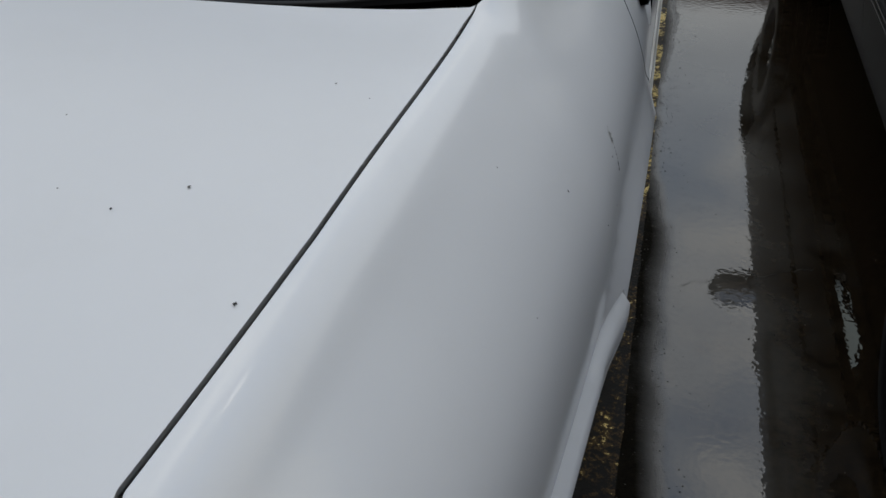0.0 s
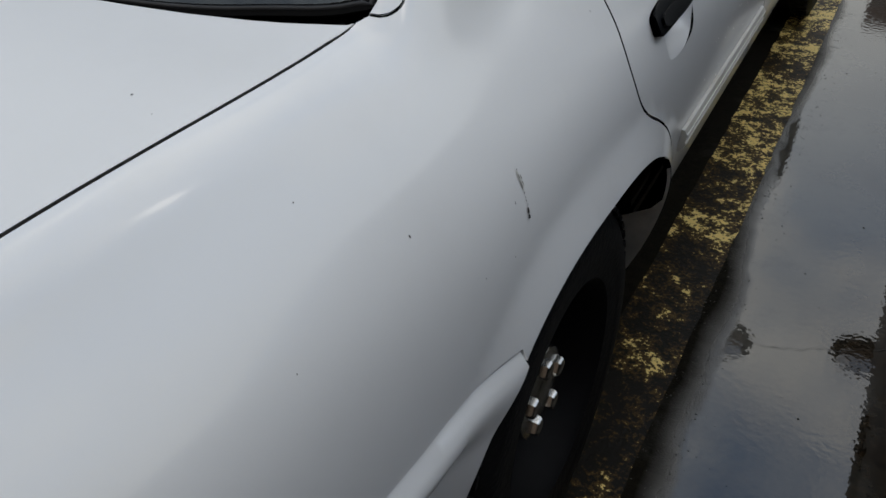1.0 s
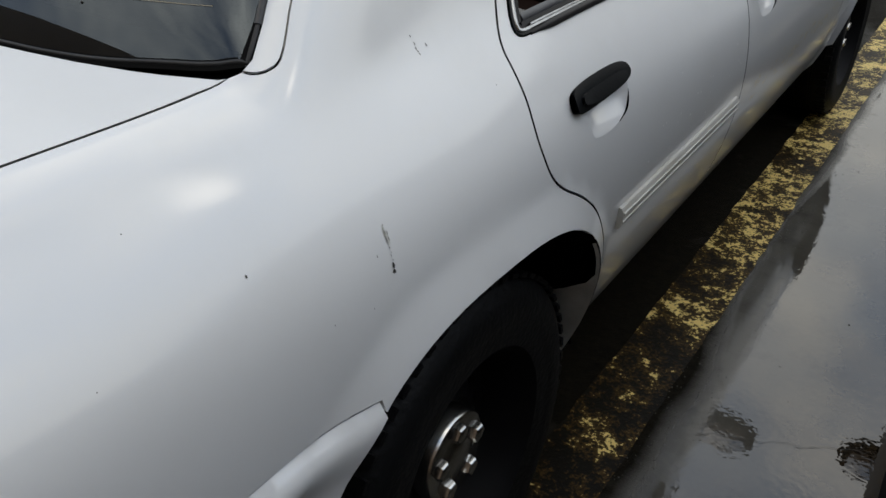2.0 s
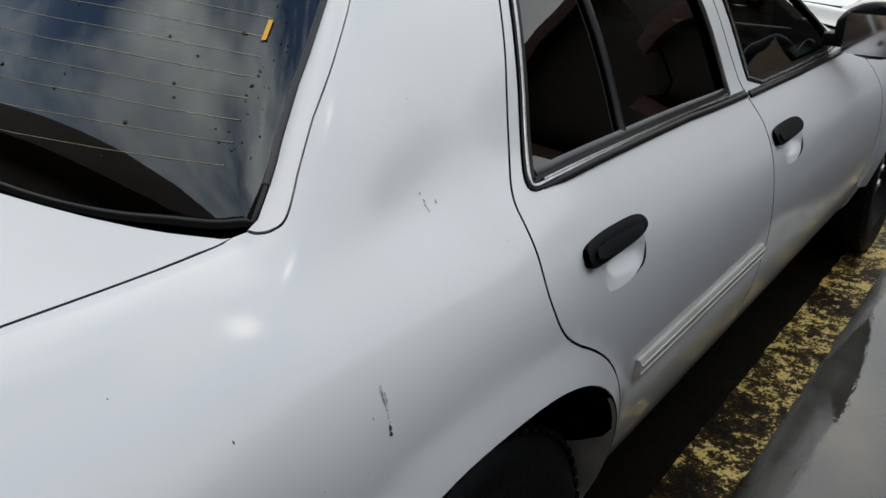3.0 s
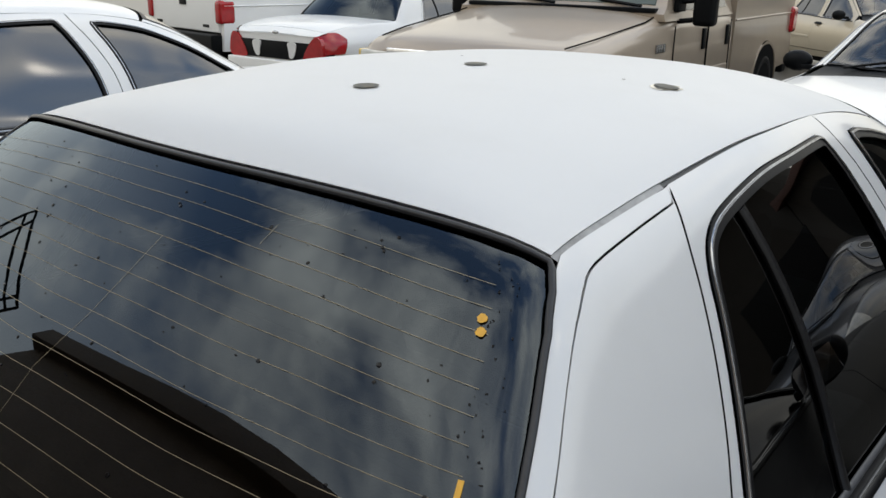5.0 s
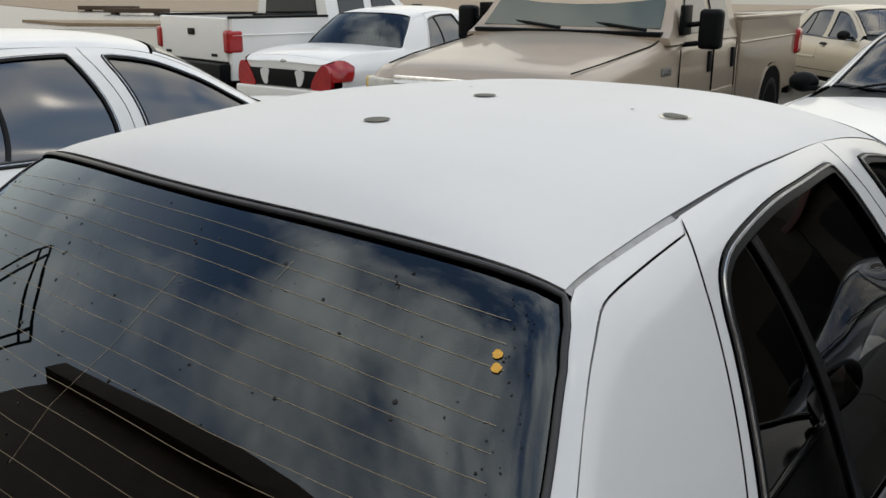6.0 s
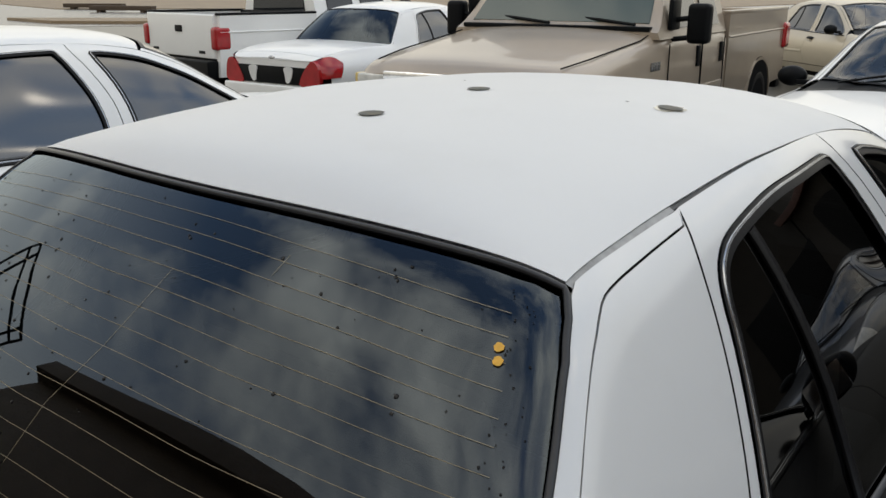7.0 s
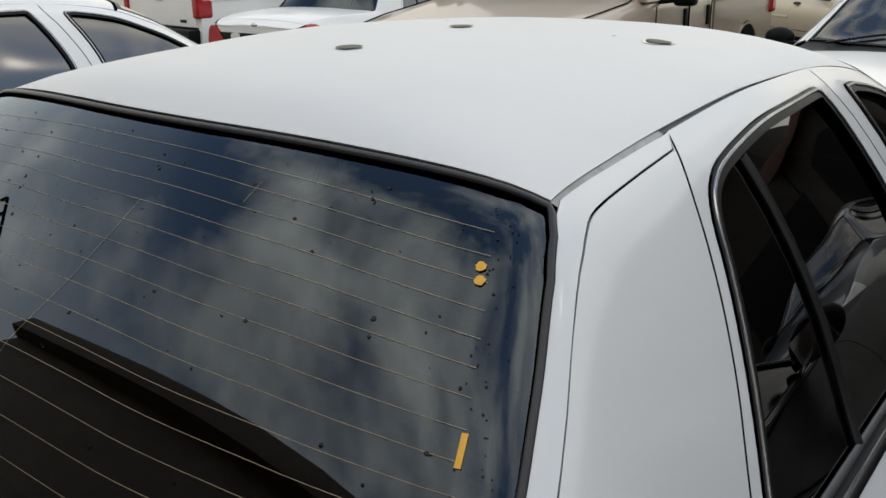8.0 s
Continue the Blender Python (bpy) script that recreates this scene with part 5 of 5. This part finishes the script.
# ---- crew-cab pickup ----
def loft(stations, cap=True):
    """A bmesh through half sections [(x, z), ...] at each y, with its mirror half."""
    bm = bmesh.new()
    rows = []
    for y, half in stations:
        full = list(half) + [(-x, z) for x, z in reversed(half) if x > 1e-4]
        rows.append([bm.verts.new((x, y, z)) for x, z in full])
    for a, b in zip(rows, rows[1:]):
        for i in range(len(a) - 1):
            bm.faces.new((a[i], a[i + 1], b[i + 1], b[i]))
    if cap:
        bm.faces.new(rows[0]), bm.faces.new(rows[-1])
    return bm


def fine_loft(keys, n):
    """Stations between key sections, smoothly."""
    ys = [k[0] for k in keys]
    pts = np.array([k[1] for k in keys])
    out = []
    for y in np.linspace(ys[0], ys[-1], n):
        out.append((float(y), [(float(pchip(ys[::1], pts[:, j, 0], y)), float(pchip(ys, pts[:, j, 1], y))) for j in range(pts.shape[1])]))
    return out


def side_x(z):
    return 0.985 - 0.20 * max(z - 1.28, 0) / 0.69


def skin(name, quad, mat, parent, normal, thick=0.012, n=8, label=""):
    """A pane over four corners, standing a little proud, with bevelled rim."""
    bm = bmesh.new()
    a, b, c, d = [Vector(v) for v in quad]
    nv = Vector(normal).normalized()
    top = [bm.verts.new(v + nv * thick) for v in (a, b, c, d)]
    low = [bm.verts.new(v - nv * 0.02) for v in (a, b, c, d)]
    bm.faces.new(top)
    for i in range(4):
        bm.faces.new((top[i], low[i], low[(i + 1) % 4], top[(i + 1) % 4]))
    bmesh.ops.bevel(bm, geom=[e for e in bm.edges if all(v in top for v in e.verts)], offset=0.006, segments=2, affect="EDGES")
    return part(name, bm, mat, parent, label)


def pickup(paint, label, tall, tow_mirrors, m, wheelbase=3.97, cab=1.42):
    truck = base("pickup_truck", label, "pickup truck", m)
    lift = tall
    front = wheelbase + 0.93
    cowl = wheelbase - 0.66

    def half(w, zb, zs, zt):
        return [(w * 0.96, zb), (w, zb + 0.14), (w, zb + 0.36), (w * 0.992, zs - 0.10), (w * 0.965, zs - 0.02), (w * 0.90, zs + (zt - zs) * 0.45),
                (w * 0.66, zs + (zt - zs) * 0.86), (w * 0.33, zt), (0.0, zt + 0.004)]
    keys = [(front, half(0.90, 0.60, 0.98, 1.05)), (front - 0.10, half(0.965, 0.58, 1.06, 1.12)), (front - 0.5, half(1.0, 0.56, 1.12, 1.19)),
            (cowl + 0.4, half(1.01, 0.54, 1.19, 1.29)), (cowl, half(1.012, 0.52, 1.235, 1.34)), (cowl - 0.12, half(1.012, 0.52, 1.26, 1.34)),
            (cowl - 1.0, half(1.012, 0.52, 1.28, 1.33)), (cab, half(1.012, 0.52, 1.28, 1.33))]
    keys = keys[::-1]
    bm = loft(fine_loft(keys, 60))
    part("body", bm, paint, truck, angle=40)
    # bonnet seams
    for sx in (1, -1):
        part("bonnet_seam", tube([(sx * 0.80, front - 0.12, 1.125), (sx * 0.86, front - 0.5, 1.172), (sx * 0.91, cowl + 0.25, 1.262), (sx * 0.90, cowl + 0.05, 1.295)], 0.006, 6), M_SEAM, truck)

    def roof_half(zt):
        f = max(zt - 1.28, 0.02) / 0.69
        xt = 0.985 - 0.20 * f
        return [(0.992, 1.26), (0.985, 1.28), (0.985 - 0.07 * f, 1.28 + 0.24 * f), (0.985 - 0.14 * f, 1.28 + 0.48 * f), (xt, 1.28 + 0.62 * f), (xt - 0.06, 1.28 + 0.665 * f),
                (xt - 0.2, 1.28 + 0.68 * f), (xt * 0.4, 1.28 + 0.695 * f), (0.0, 1.28 + 0.70 * f)]
    keys = [(cab - 0.02, roof_half(1.93 + lift)), (cab + 0.08, roof_half(1.965 + lift)), (cab + 0.58, roof_half(1.975 + lift)), (cowl - 0.95, roof_half(1.965 + lift)), (cowl - 0.75, roof_half(1.91 + lift)), (cowl - 0.05, roof_half(1.36)), (cowl + 0.02, roof_half(1.32))]
    bm = loft(fine_loft(keys, 46))
    part("cab", bm, paint, truck, angle=40)
    zt = 1.88 + lift
    y_low, y_top = cowl - 0.09, cowl - 0.75
    ws = skin("windscreen", [(0.86, y_low, 1.37), (-0.86, y_low, 1.37), (-0.72, y_top, zt), (0.72, y_top, zt)], M_SCREEN, truck, (0, 0.62, 0.78), 0.02, label="greenish windscreen reflecting the sky")
    if tow_mirrors:
        bm = bmesh.new()
        box(bm, -0.035, 0.035, -0.03, 0.03, 0.0, 0.004, 0, m=pose(-0.52, y_low - 0.125, 1.475, -38))
        part("sticker", bm, M_PLATEWHITE, truck, "small white windscreen sticker")
    for x0 in (-0.75, 0.05):
        part("wiper", tube([(x0, y_low + 0.05, 1.375), (x0 + 0.35, y_low + 0.0, 1.41), (x0 + 0.62, y_low - 0.07, 1.425)], 0.014, 6), M_PLASTIC, truck)
    bm = bmesh.new()
    box(bm, -0.90, 0.90, cowl - 0.07, cowl + 0.03, 1.325, 1.362, 0.01)
    part("cowl_grille", bm, M_PLASTIC, truck)
    rear_win = skin("back_window", [(-0.70, cab - 0.025, 1.38), (0.70, cab - 0.025, 1.38), (0.62, cab - 0.025, 1.84), (-0.62, cab - 0.025, 1.84)], M_DARKPANE, truck, (0, -1, 0), 0.014)
    b_line, c_line = cowl - 1.08, cab + 0.1
    for sx in (1, -1):
        lo, hi = 1.335, 1.845 + lift
        def q(y, z):
            return (sx * side_x(z), y, z)
        nrm = (sx, 0, 0.3)
        order = (lambda v: v) if sx > 0 else (lambda v: v[::-1])
        front_win = skin("front_side_window", order([q(cowl - 0.32, lo), q(cowl - 0.78, hi), q(b_line + 0.05, hi), q(b_line + 0.05, lo)]), M_DARKPANE, truck, nrm, 0.012)
        rear_side = skin("rear_side_window", order([q(b_line - 0.10, lo), q(b_line - 0.10, hi), q(c_line + 0.12, hi), q(c_line + 0.10, lo)]), M_DARKPANE, truck, nrm, 0.012)
        for y0, y1 in ((cowl - 0.18, b_line), (b_line - 0.02, c_line - 0.02)):
            part("door_seam", tube([(sx * 1.014, y0, 1.22), (sx * 1.016, y0, 0.68), (sx * 1.01, y0 - 0.05, 0.60), (sx * 1.01, y1 + 0.05, 0.60), (sx * 1.016, y1, 0.68), (sx * 1.014, y1, 1.22)], 0.006, 6), M_SEAM, truck)
            bm = bmesh.new()
            box(bm, sx * 1.012 - 0.016, sx * 1.012 + 0.016, y1 + 0.06, y1 + 0.14, 0.98, 1.17, 0.012)
            part("door_handle", bm, M_PLASTIC, truck, "black door handle")
        bm = bmesh.new()
        box(bm, sx * 1.018 - 0.012, sx * 1.018 + 0.012, c_line + 0.02, cowl - 0.2, 0.70, 0.80, 0.01)
        part("side_moulding", bm, paint, truck)
        # model badge on the wing: plain bars, too small to read
        for j in range(4):
            bm = bmesh.new()
            box(bm, sx * 1.012 - 0.008, sx * 1.012 + 0.008, cowl + 0.03 + 0.055 * j, cowl + 0.07 + 0.055 * j, 1.02, 1.09, 0.004)
            part("badge_bar", bm, M_TRIMCHROME, truck)
        # mirrors
        mirror_root = new("wing_mirror")
        mirror_root.parent = truck
        w, h0, h1 = (0.19, 1.22, 1.55) if tow_mirrors else (0.19, 1.40, 1.60)
        bm = bmesh.new()
        box(bm, sx * 1.20 - w / 2, sx * 1.20 + w / 2, cowl - 0.42, cowl - 0.28, h0, h1, 0.05, 4)
        part("housing", bm, M_PLASTIC, mirror_root)
        for za in (h0 + 0.05, h1 - 0.12):
            part("arm", tube([(sx * 0.97, cowl - 0.33, za - 0.02), (sx * 1.12, cowl - 0.34, za)], 0.022, 8), M_PLASTIC, mirror_root)
        bm = bmesh.new()
        box(bm, sx * 0.985 - 0.02, sx * 0.985 + 0.02, cowl - 0.44, cowl - 0.22, 1.33, 1.58, 0.015)
        part("foot", bm, M_PLASTIC, mirror_root)
        # bed side with real wheel opening; front opening's shade is a near-black drum end
        n, pts = 40, []
        for i in range(n + 1):
            a = math.pi * i / n
            pts.append((0.50 * math.cos(a), 0.46 + 0.46 * math.sin(a)))
        outline = [(cab - 0.06, 0.58), (cab - 0.06, 1.42), (-1.18, 1.42), (-1.22, 0.60), (-0.62, 0.58)] + [p for p in reversed(pts)] + [(0.62, 0.58)]
        bm = bmesh.new()
        outer = [bm.verts.new((sx * (1.012 + 0.02 * math.exp(-((math.hypot(y, z - 0.46) - 0.5) / 0.07) ** 2)), y, z)) for y, z in outline]
        inner = [bm.verts.new((sx * 0.93, y, z)) for y, z in outline]
        bm.faces.new(outer), bm.faces.new(inner)
        for i in range(len(outline)):
            j = (i + 1) % len(outline)
            bm.faces.new((outer[i], outer[j], inner[j], inner[i]))
        bmesh.ops.triangulate(bm, faces=[f for f in bm.faces if len(f.verts) > 4])
        part("bed_side", bm, paint, truck, angle=40)
        part("bed_crease", tube([(sx * 1.012, cab - 0.08, 1.20), (sx * 1.014, -1.19, 1.20)], 0.012, 8), paint, truck)
        bm = bmesh.new()
        box(bm, sx * 0.97 - 0.05, sx * 0.97 + 0.05, -1.2, cab - 0.06, 1.42, 1.455, 0.012)
        part("bed_rail", bm, paint if tow_mirrors else M_PLASTIC, truck)
        bm = bmesh.new()
        box(bm, sx * 0.96 - 0.09, sx * 0.96 + (0.03 if tow_mirrors else 0.065), -1.27, -1.02, 0.96, 1.27, 0.055, 4)
        part("tail_lamp", bm, M_RED, truck, "red tail lamp")
        for yw in (0.0, wheelbase):
            hub = wheel(truck, 0.90, yw, sx, M_TRIMCHROME)
            hub.scale = (1.12, 1.18, 1.18)
            hub.location.z = 0.336 * 1.18
            bm = bmesh.new()
            bmesh.ops.create_cone(bm, cap_ends=True, segments=36, radius1=0.475, radius2=0.475, depth=0.5, matrix=pose(sx * 0.775, yw, 0.45, 0, 90))
            part("wheel_well", bm, M_SHADE, truck)
        bm = bmesh.new()
        box(bm, sx * 0.79 - 0.14, sx * 0.79 + 0.14, front - 0.06, front + 0.012, 0.80, 1.02, 0.03, 3)
        part("headlamp", bm, M_LAMP, truck, "clear headlamp")
        bm = bmesh.new()
        box(bm, sx * 0.93 - 0.03, sx * 0.93 + 0.045, front - 0.12, front - 0.02, 0.82, 1.02, 0.02, 3)
        part("turn_lamp", bm, M_AMBER, truck, "amber turn lamp")
    # bed floor, front wall, tailgate
    bm = bmesh.new()
    box(bm, -0.93, 0.93, -1.15, cab - 0.09, 0.78, 0.84, 0.01)
    part("bed_floor", bm, M_PLASTIC, truck)
    bm = bmesh.new()
    box(bm, -0.95, 0.95, cab - 0.12, cab - 0.05, 0.60, 1.44, 0.015)
    part("bed_front", bm, M_PLASTIC if not tow_mirrors else paint, truck)
    bm = bmesh.new()
    box(bm, -0.93, 0.93, -1.24, -1.17, 0.66 if tow_mirrors else 0.84, 1.43, 0.025, 3)
    gate = part("tailgate", bm, paint, truck)
    bm = bmesh.new()
    box(bm, -0.09, 0.09, -1.256, -1.235, 1.18, 1.27, 0.02, 3)
    part("tailgate_handle", bm, M_PLASTIC, gate)
    for bx in (-0.72, 0.60):
        bm = bmesh.new()
        box(bm, bx - 0.08, bx + 0.08, -1.247, -1.237, 0.90, 0.94, 0.004)
        part("badge_bar", bm, M_PLASTIC, gate)
    bm = bmesh.new()
    box(bm, -0.96, 0.96, -1.38, -1.20, 0.46 if tow_mirrors else 0.56, 0.64 if tow_mirrors else 0.82, 0.03, 3)
    part("rear_bumper", bm, M_PLASTIC, truck)
    bm = bmesh.new()
    box(bm, -0.66, 0.66, front - 0.03, front + 0.03, 0.98, 1.05, 0.02, 3)
    grille = part("grille_top", bm, M_CHROME, truck, "bright chrome grille bar")
    bm = bmesh.new()
    box(bm, -0.64, 0.64, front - 0.05, front + 0.005, 0.74, 0.98, 0.01)
    part("grille_mesh", bm, M_PLASTIC, grille)
    bm = bmesh.new()
    box(bm, -0.98, 0.98, front - 0.10, front + 0.09, 0.48, 0.70, 0.04, 3)
    part("front_bumper", bm, M_CHROME, truck)
    bm = bmesh.new()
    box(bm, -0.80, 0.80, -1.1, front - 0.1, 0.38, 0.56, 0.03)
    part("chassis", bm, M_SHADE, truck)
    return truck


M_DARKPANE = material("dark_cab_glass", (0.012, 0.014, 0.016), 0.04, coat=0.4)
M_SCREEN = material("greenish_windscreen", (0.060, 0.080, 0.068), 0.05, coat=0.3)
truck_tan = pickup(M_TAN, "tan metallic crew-cab pickup with large black towing mirrors", 0.16, True, pose(-3.672, 9.323, 0, 0, 0, 187))
truck_white = pickup(M_WHITE, "white pickup truck with a black-lined open bed", 0.0, False, pose(-9.14, 7.36, 0, 0, 0, -5) @ Matrix.Scale(0.93, 4), wheelbase=3.05, cab=0.50)
for t_ in (truck_tan, truck_white):
    tagged(t_, group="pickup trucks")
# ---- small things on the silver sedan ----
def flat_patch(name, y, s, w, h, mat, parent, out, seed, ragged=0.3, label="", turn=0.0):
    """A ragged flake lying on the body at (y, s), w by h metres."""
    p, n = body_point(y, s)
    ds = surface(y, s + 0.05) - surface(y, s - 0.05)
    v = Vector(ds).normalized()
    nv = Vector(n)
    u = v.cross(nv).normalized()
    bm = bmesh.new()
    rng = random.Random(seed)
    ring = []
    for i in range(22):
        a = 2 * math.pi * i / 22
        r = 1 + ragged * rng.uniform(-1, 1)
        x, z = math.cos(a) * w / 2 * r, math.sin(a) * h / 2 * r
        x, z = x * math.cos(turn) - z * math.sin(turn), x * math.sin(turn) + z * math.cos(turn)
        ring.append(bm.verts.new(Vector(p) + u * x + v * z + nv * out))
    mid = bm.verts.new(Vector(p) + nv * (out + 0.0004))
    for i in range(22):
        bm.faces.new((mid, ring[i], ring[(i + 1) % 22]))
    return part(name, bm, mat, parent, label)


quarter = [o for o in sedan_silver.children if o.name.startswith("quarter_panel")][0]
roof = [o for o in sedan_silver.children if o.name.startswith("roof") and "gutter" not in o.name][0]
lid = [o for o in sedan_silver.children if o.name.startswith("trunk_lid")][0]
window = [o for o in sedan_silver.children if o.name == "rear_window" or o.name.startswith("rear_window.")][0]
front_door = [o for o in sedan_silver.children if o.name.startswith("front_door")][0]
rear_door = [o for o in sedan_silver.children if o.name.startswith("rear_door")][0]
M_RESIDUE = material("yellowed_glue_residue", (0.76, 0.70, 0.56), 0.5, vary=0.25, scale=60, coat=0.9, coat_rough=0.13, coat_ior=1.55)

# scratch running down the quarter panel, and a scuff on the pillar foot
M_FAINT = material("faint_grey_scuff", (0.50, 0.50, 0.46), 0.5, vary=0.3, scale=90)
M_FAINTDARK = material("grey_scuff", (0.20, 0.20, 0.19), 0.6, vary=0.3, scale=90)
for y, z, w, h, mat in ((-0.195, 0.8215, 0.0040, 0.0075, M_GRIME), (-0.1965, 0.8145, 0.0052, 0.0055, M_GRIME), (-0.1935, 0.8270, 0.0012, 0.0016, M_GRIME),
                        (-0.1942, 0.8325, 0.0010, 0.0026, M_FAINTDARK), (-0.1928, 0.8355, 0.0010, 0.0020, M_FAINTDARK), (-0.1930, 0.8405, 0.0014, 0.0026, M_GRIME),
                        (-0.1905, 0.8530, 0.0056, 0.0230, M_FAINT), (-0.1925, 0.8500, 0.0012, 0.0085, M_FAINTDARK), (-0.1890, 0.8500, 0.0011, 0.0040, M_FAINTDARK),
                        (-0.1880, 0.8555, 0.0011, 0.0045, M_FAINTDARK), (-0.1915, 0.8580, 0.0010, 0.0055, M_FAINTDARK), (-0.1900, 0.8650, 0.0011, 0.0016, M_GRIME),
                        (-0.2150, 0.8400, 0.0014, 0.0036, M_FAINTDARK)):
    flat_patch("scratch", y, float(s_at_z(y, z)), w, h, mat, quarter, 0.0005 if mat is M_FAINT else 0.0009, int(z * 10000), 0.45)
for y, z, w, h in ((0.010, 1.0130, 0.0016, 0.0035), (0.012, 1.0040, 0.0016, 0.0040), (0.0105, 0.9985, 0.0020, 0.0035), (0.012, 0.9950, 0.0018, 0.0030), (0.0125, 0.9915, 0.0015, 0.0040), (0.032, 0.998, 0.0024, 0.0050)):
    flat_patch("scuff", y, float(s_at_z(y, z)), w, h, M_FAINTDARK, quarter, 0.0006, int(z * 10000), 0.5)
for y, z, w, h in ((-0.375, 0.884, 0.005, 0.008), (-0.46, 0.952, 0.004, 0.003), (-0.30, 0.80, 0.002, 0.005), (-0.24, 0.79, 0.002, 0.004), (-0.55, 0.86, 0.003, 0.003), (0.05, 1.12, 0.002, 0.004), (0.12, 0.93, 0.002, 0.004)):
    flat_patch("paint_chip", y, float(s_at_z(y, z)), w * 0.4, h * 0.5, M_GRIME, quarter, 0.0006, int(z * 1000), 0.4)
for y, x, w in ((-0.475, 0.70, 0.006), (-0.66, 0.655, 0.007), (-0.70, 0.617, 0.007), (-0.49, 0.735, 0.003), (-0.69, 0.57, 0.004), (-0.76, 0.735, 0.008), (-0.60, 0.52, 0.004)):
    flat_patch("paint_chip", y, float(s_at_x(y, x)), w * 0.42, w * 0.28, M_GRIME, lid, 0.0008, int(-y * 1000), 0.5)
# aerial holes in the roof: bare plates with rough rims
for y, x, ring in ((0.430, 0.028, 0.0), (0.736, 0.020, 0.0), (0.836, 0.375, 0.075)):
    s = float(s_at_x(y, abs(x))) if x >= 0 else 32 - float(s_at_x(y, abs(x)))
    if ring:
        flat_patch("scraped_paint", y, s, 0.075, 0.05, M_RESIDUE, roof, 0.0005, 41, 0.22)
        flat_patch("scraped_paint", y - 0.005, s, 0.055, 0.04, M_RUST, roof, 0.0010, 43, 0.2)
    plate = flat_patch("aerial_plate", y, s, 0.045, 0.045, M_RUST, roof, 0.0022, 7, 0.04, "round bare metal plug in the roof")
for y, x in ((0.842, -0.100), (0.815, 0.30)):
    s = float(s_at_x(y, abs(x))) if x >= 0 else 32 - float(s_at_x(y, abs(x)))
    flat_patch("screw_hole", y, s, 0.007, 0.007, M_GRIME, roof, 0.0012, 9, 0.1)
# old glue and road dirt along the front door
rng = random.Random(12)
for k in range(60):
    y = rng.uniform(1.25, 2.25)
    flat_patch("glue_residue", y, float(s_at_z(y, rng.gauss(0.605, 0.015))), rng.uniform(0.008, 0.04), rng.uniform(0.004, 0.012), M_RESIDUE, front_door, 0.0016, k, 0.5)
for k in range(60):
    y = rng.uniform(0.45, 1.12)
    flat_patch("mud_splash", y, float(s_at_z(y, rng.uniform(0.50, 0.585) if k < 40 else rng.uniform(0.64, 0.80))), rng.uniform(0.002, 0.009 if k < 40 else 0.004), rng.uniform(0.002, 0.005), M_RESIDUE if k < 40 else M_PLATEWHITE, rear_door, 0.0016, 80 + k, 0.5)
SKIN["table"] = GLASS_TABLE
# orange tape tabs on the heater's ends
def tape_tab(y0, x0, y1, x1, width):
    """A tab of tape from one place on the rear window to another."""
    ribbon("tape_tab", [(y0, x0), (y1, x1)], width, M_ORANGE, window, out=-0.0015, label="orange tape tab", dense_by=0.004)


flat_patch("tape_dot", 0.0505, 12.425, 0.011, 0.011, M_ORANGE, window, -0.0014, 3, 0.12, "orange tape dot")
flat_patch("tape_dot", 0.0400, 12.42, 0.011, 0.011, M_ORANGE, window, -0.0014, 5, 0.12, "orange tape dot")
tape_tab(-0.0615, 12.365, -0.084, 12.38, 0.0062)

# water drops on the rear window
M_WATER = material("water_drop", (0.004, 0.004, 0.005), 0.05, spec=0.2)
bm = bmesh.new()
rng = random.Random(21)
for k in range(230):
    if k < 60:
        s, y = rng.uniform(12.12, 12.42), rng.uniform(-0.19, 0.11)
        r = rng.uniform(0.0006, 0.0015)
    else:
        s, y = rng.uniform(12.3, 19.5), rng.uniform(-0.26, 0.085)
        r = rng.choice((0.0007, 0.0009, 0.0012, 0.0016, 0.0020, 0.0026))
    p, n = body_point(y, s, -0.0025)
    q = Vector(n).to_track_quat("Z", "Y").to_matrix().to_4x4()
    bmesh.ops.create_icosphere(bm, subdivisions=1, radius=1.0, matrix=Matrix.Translation(Vector(p)) @ q @ Matrix.Diagonal((r * rng.uniform(0.8, 1.4), r * rng.uniform(0.8, 1.4), r * 0.22, 1)))
tagged(part("water_drops", bm, M_WATER, None), "small water drops on a dark rear window", "water", kind="stuff")
SKIN["table"] = BODY_TABLE
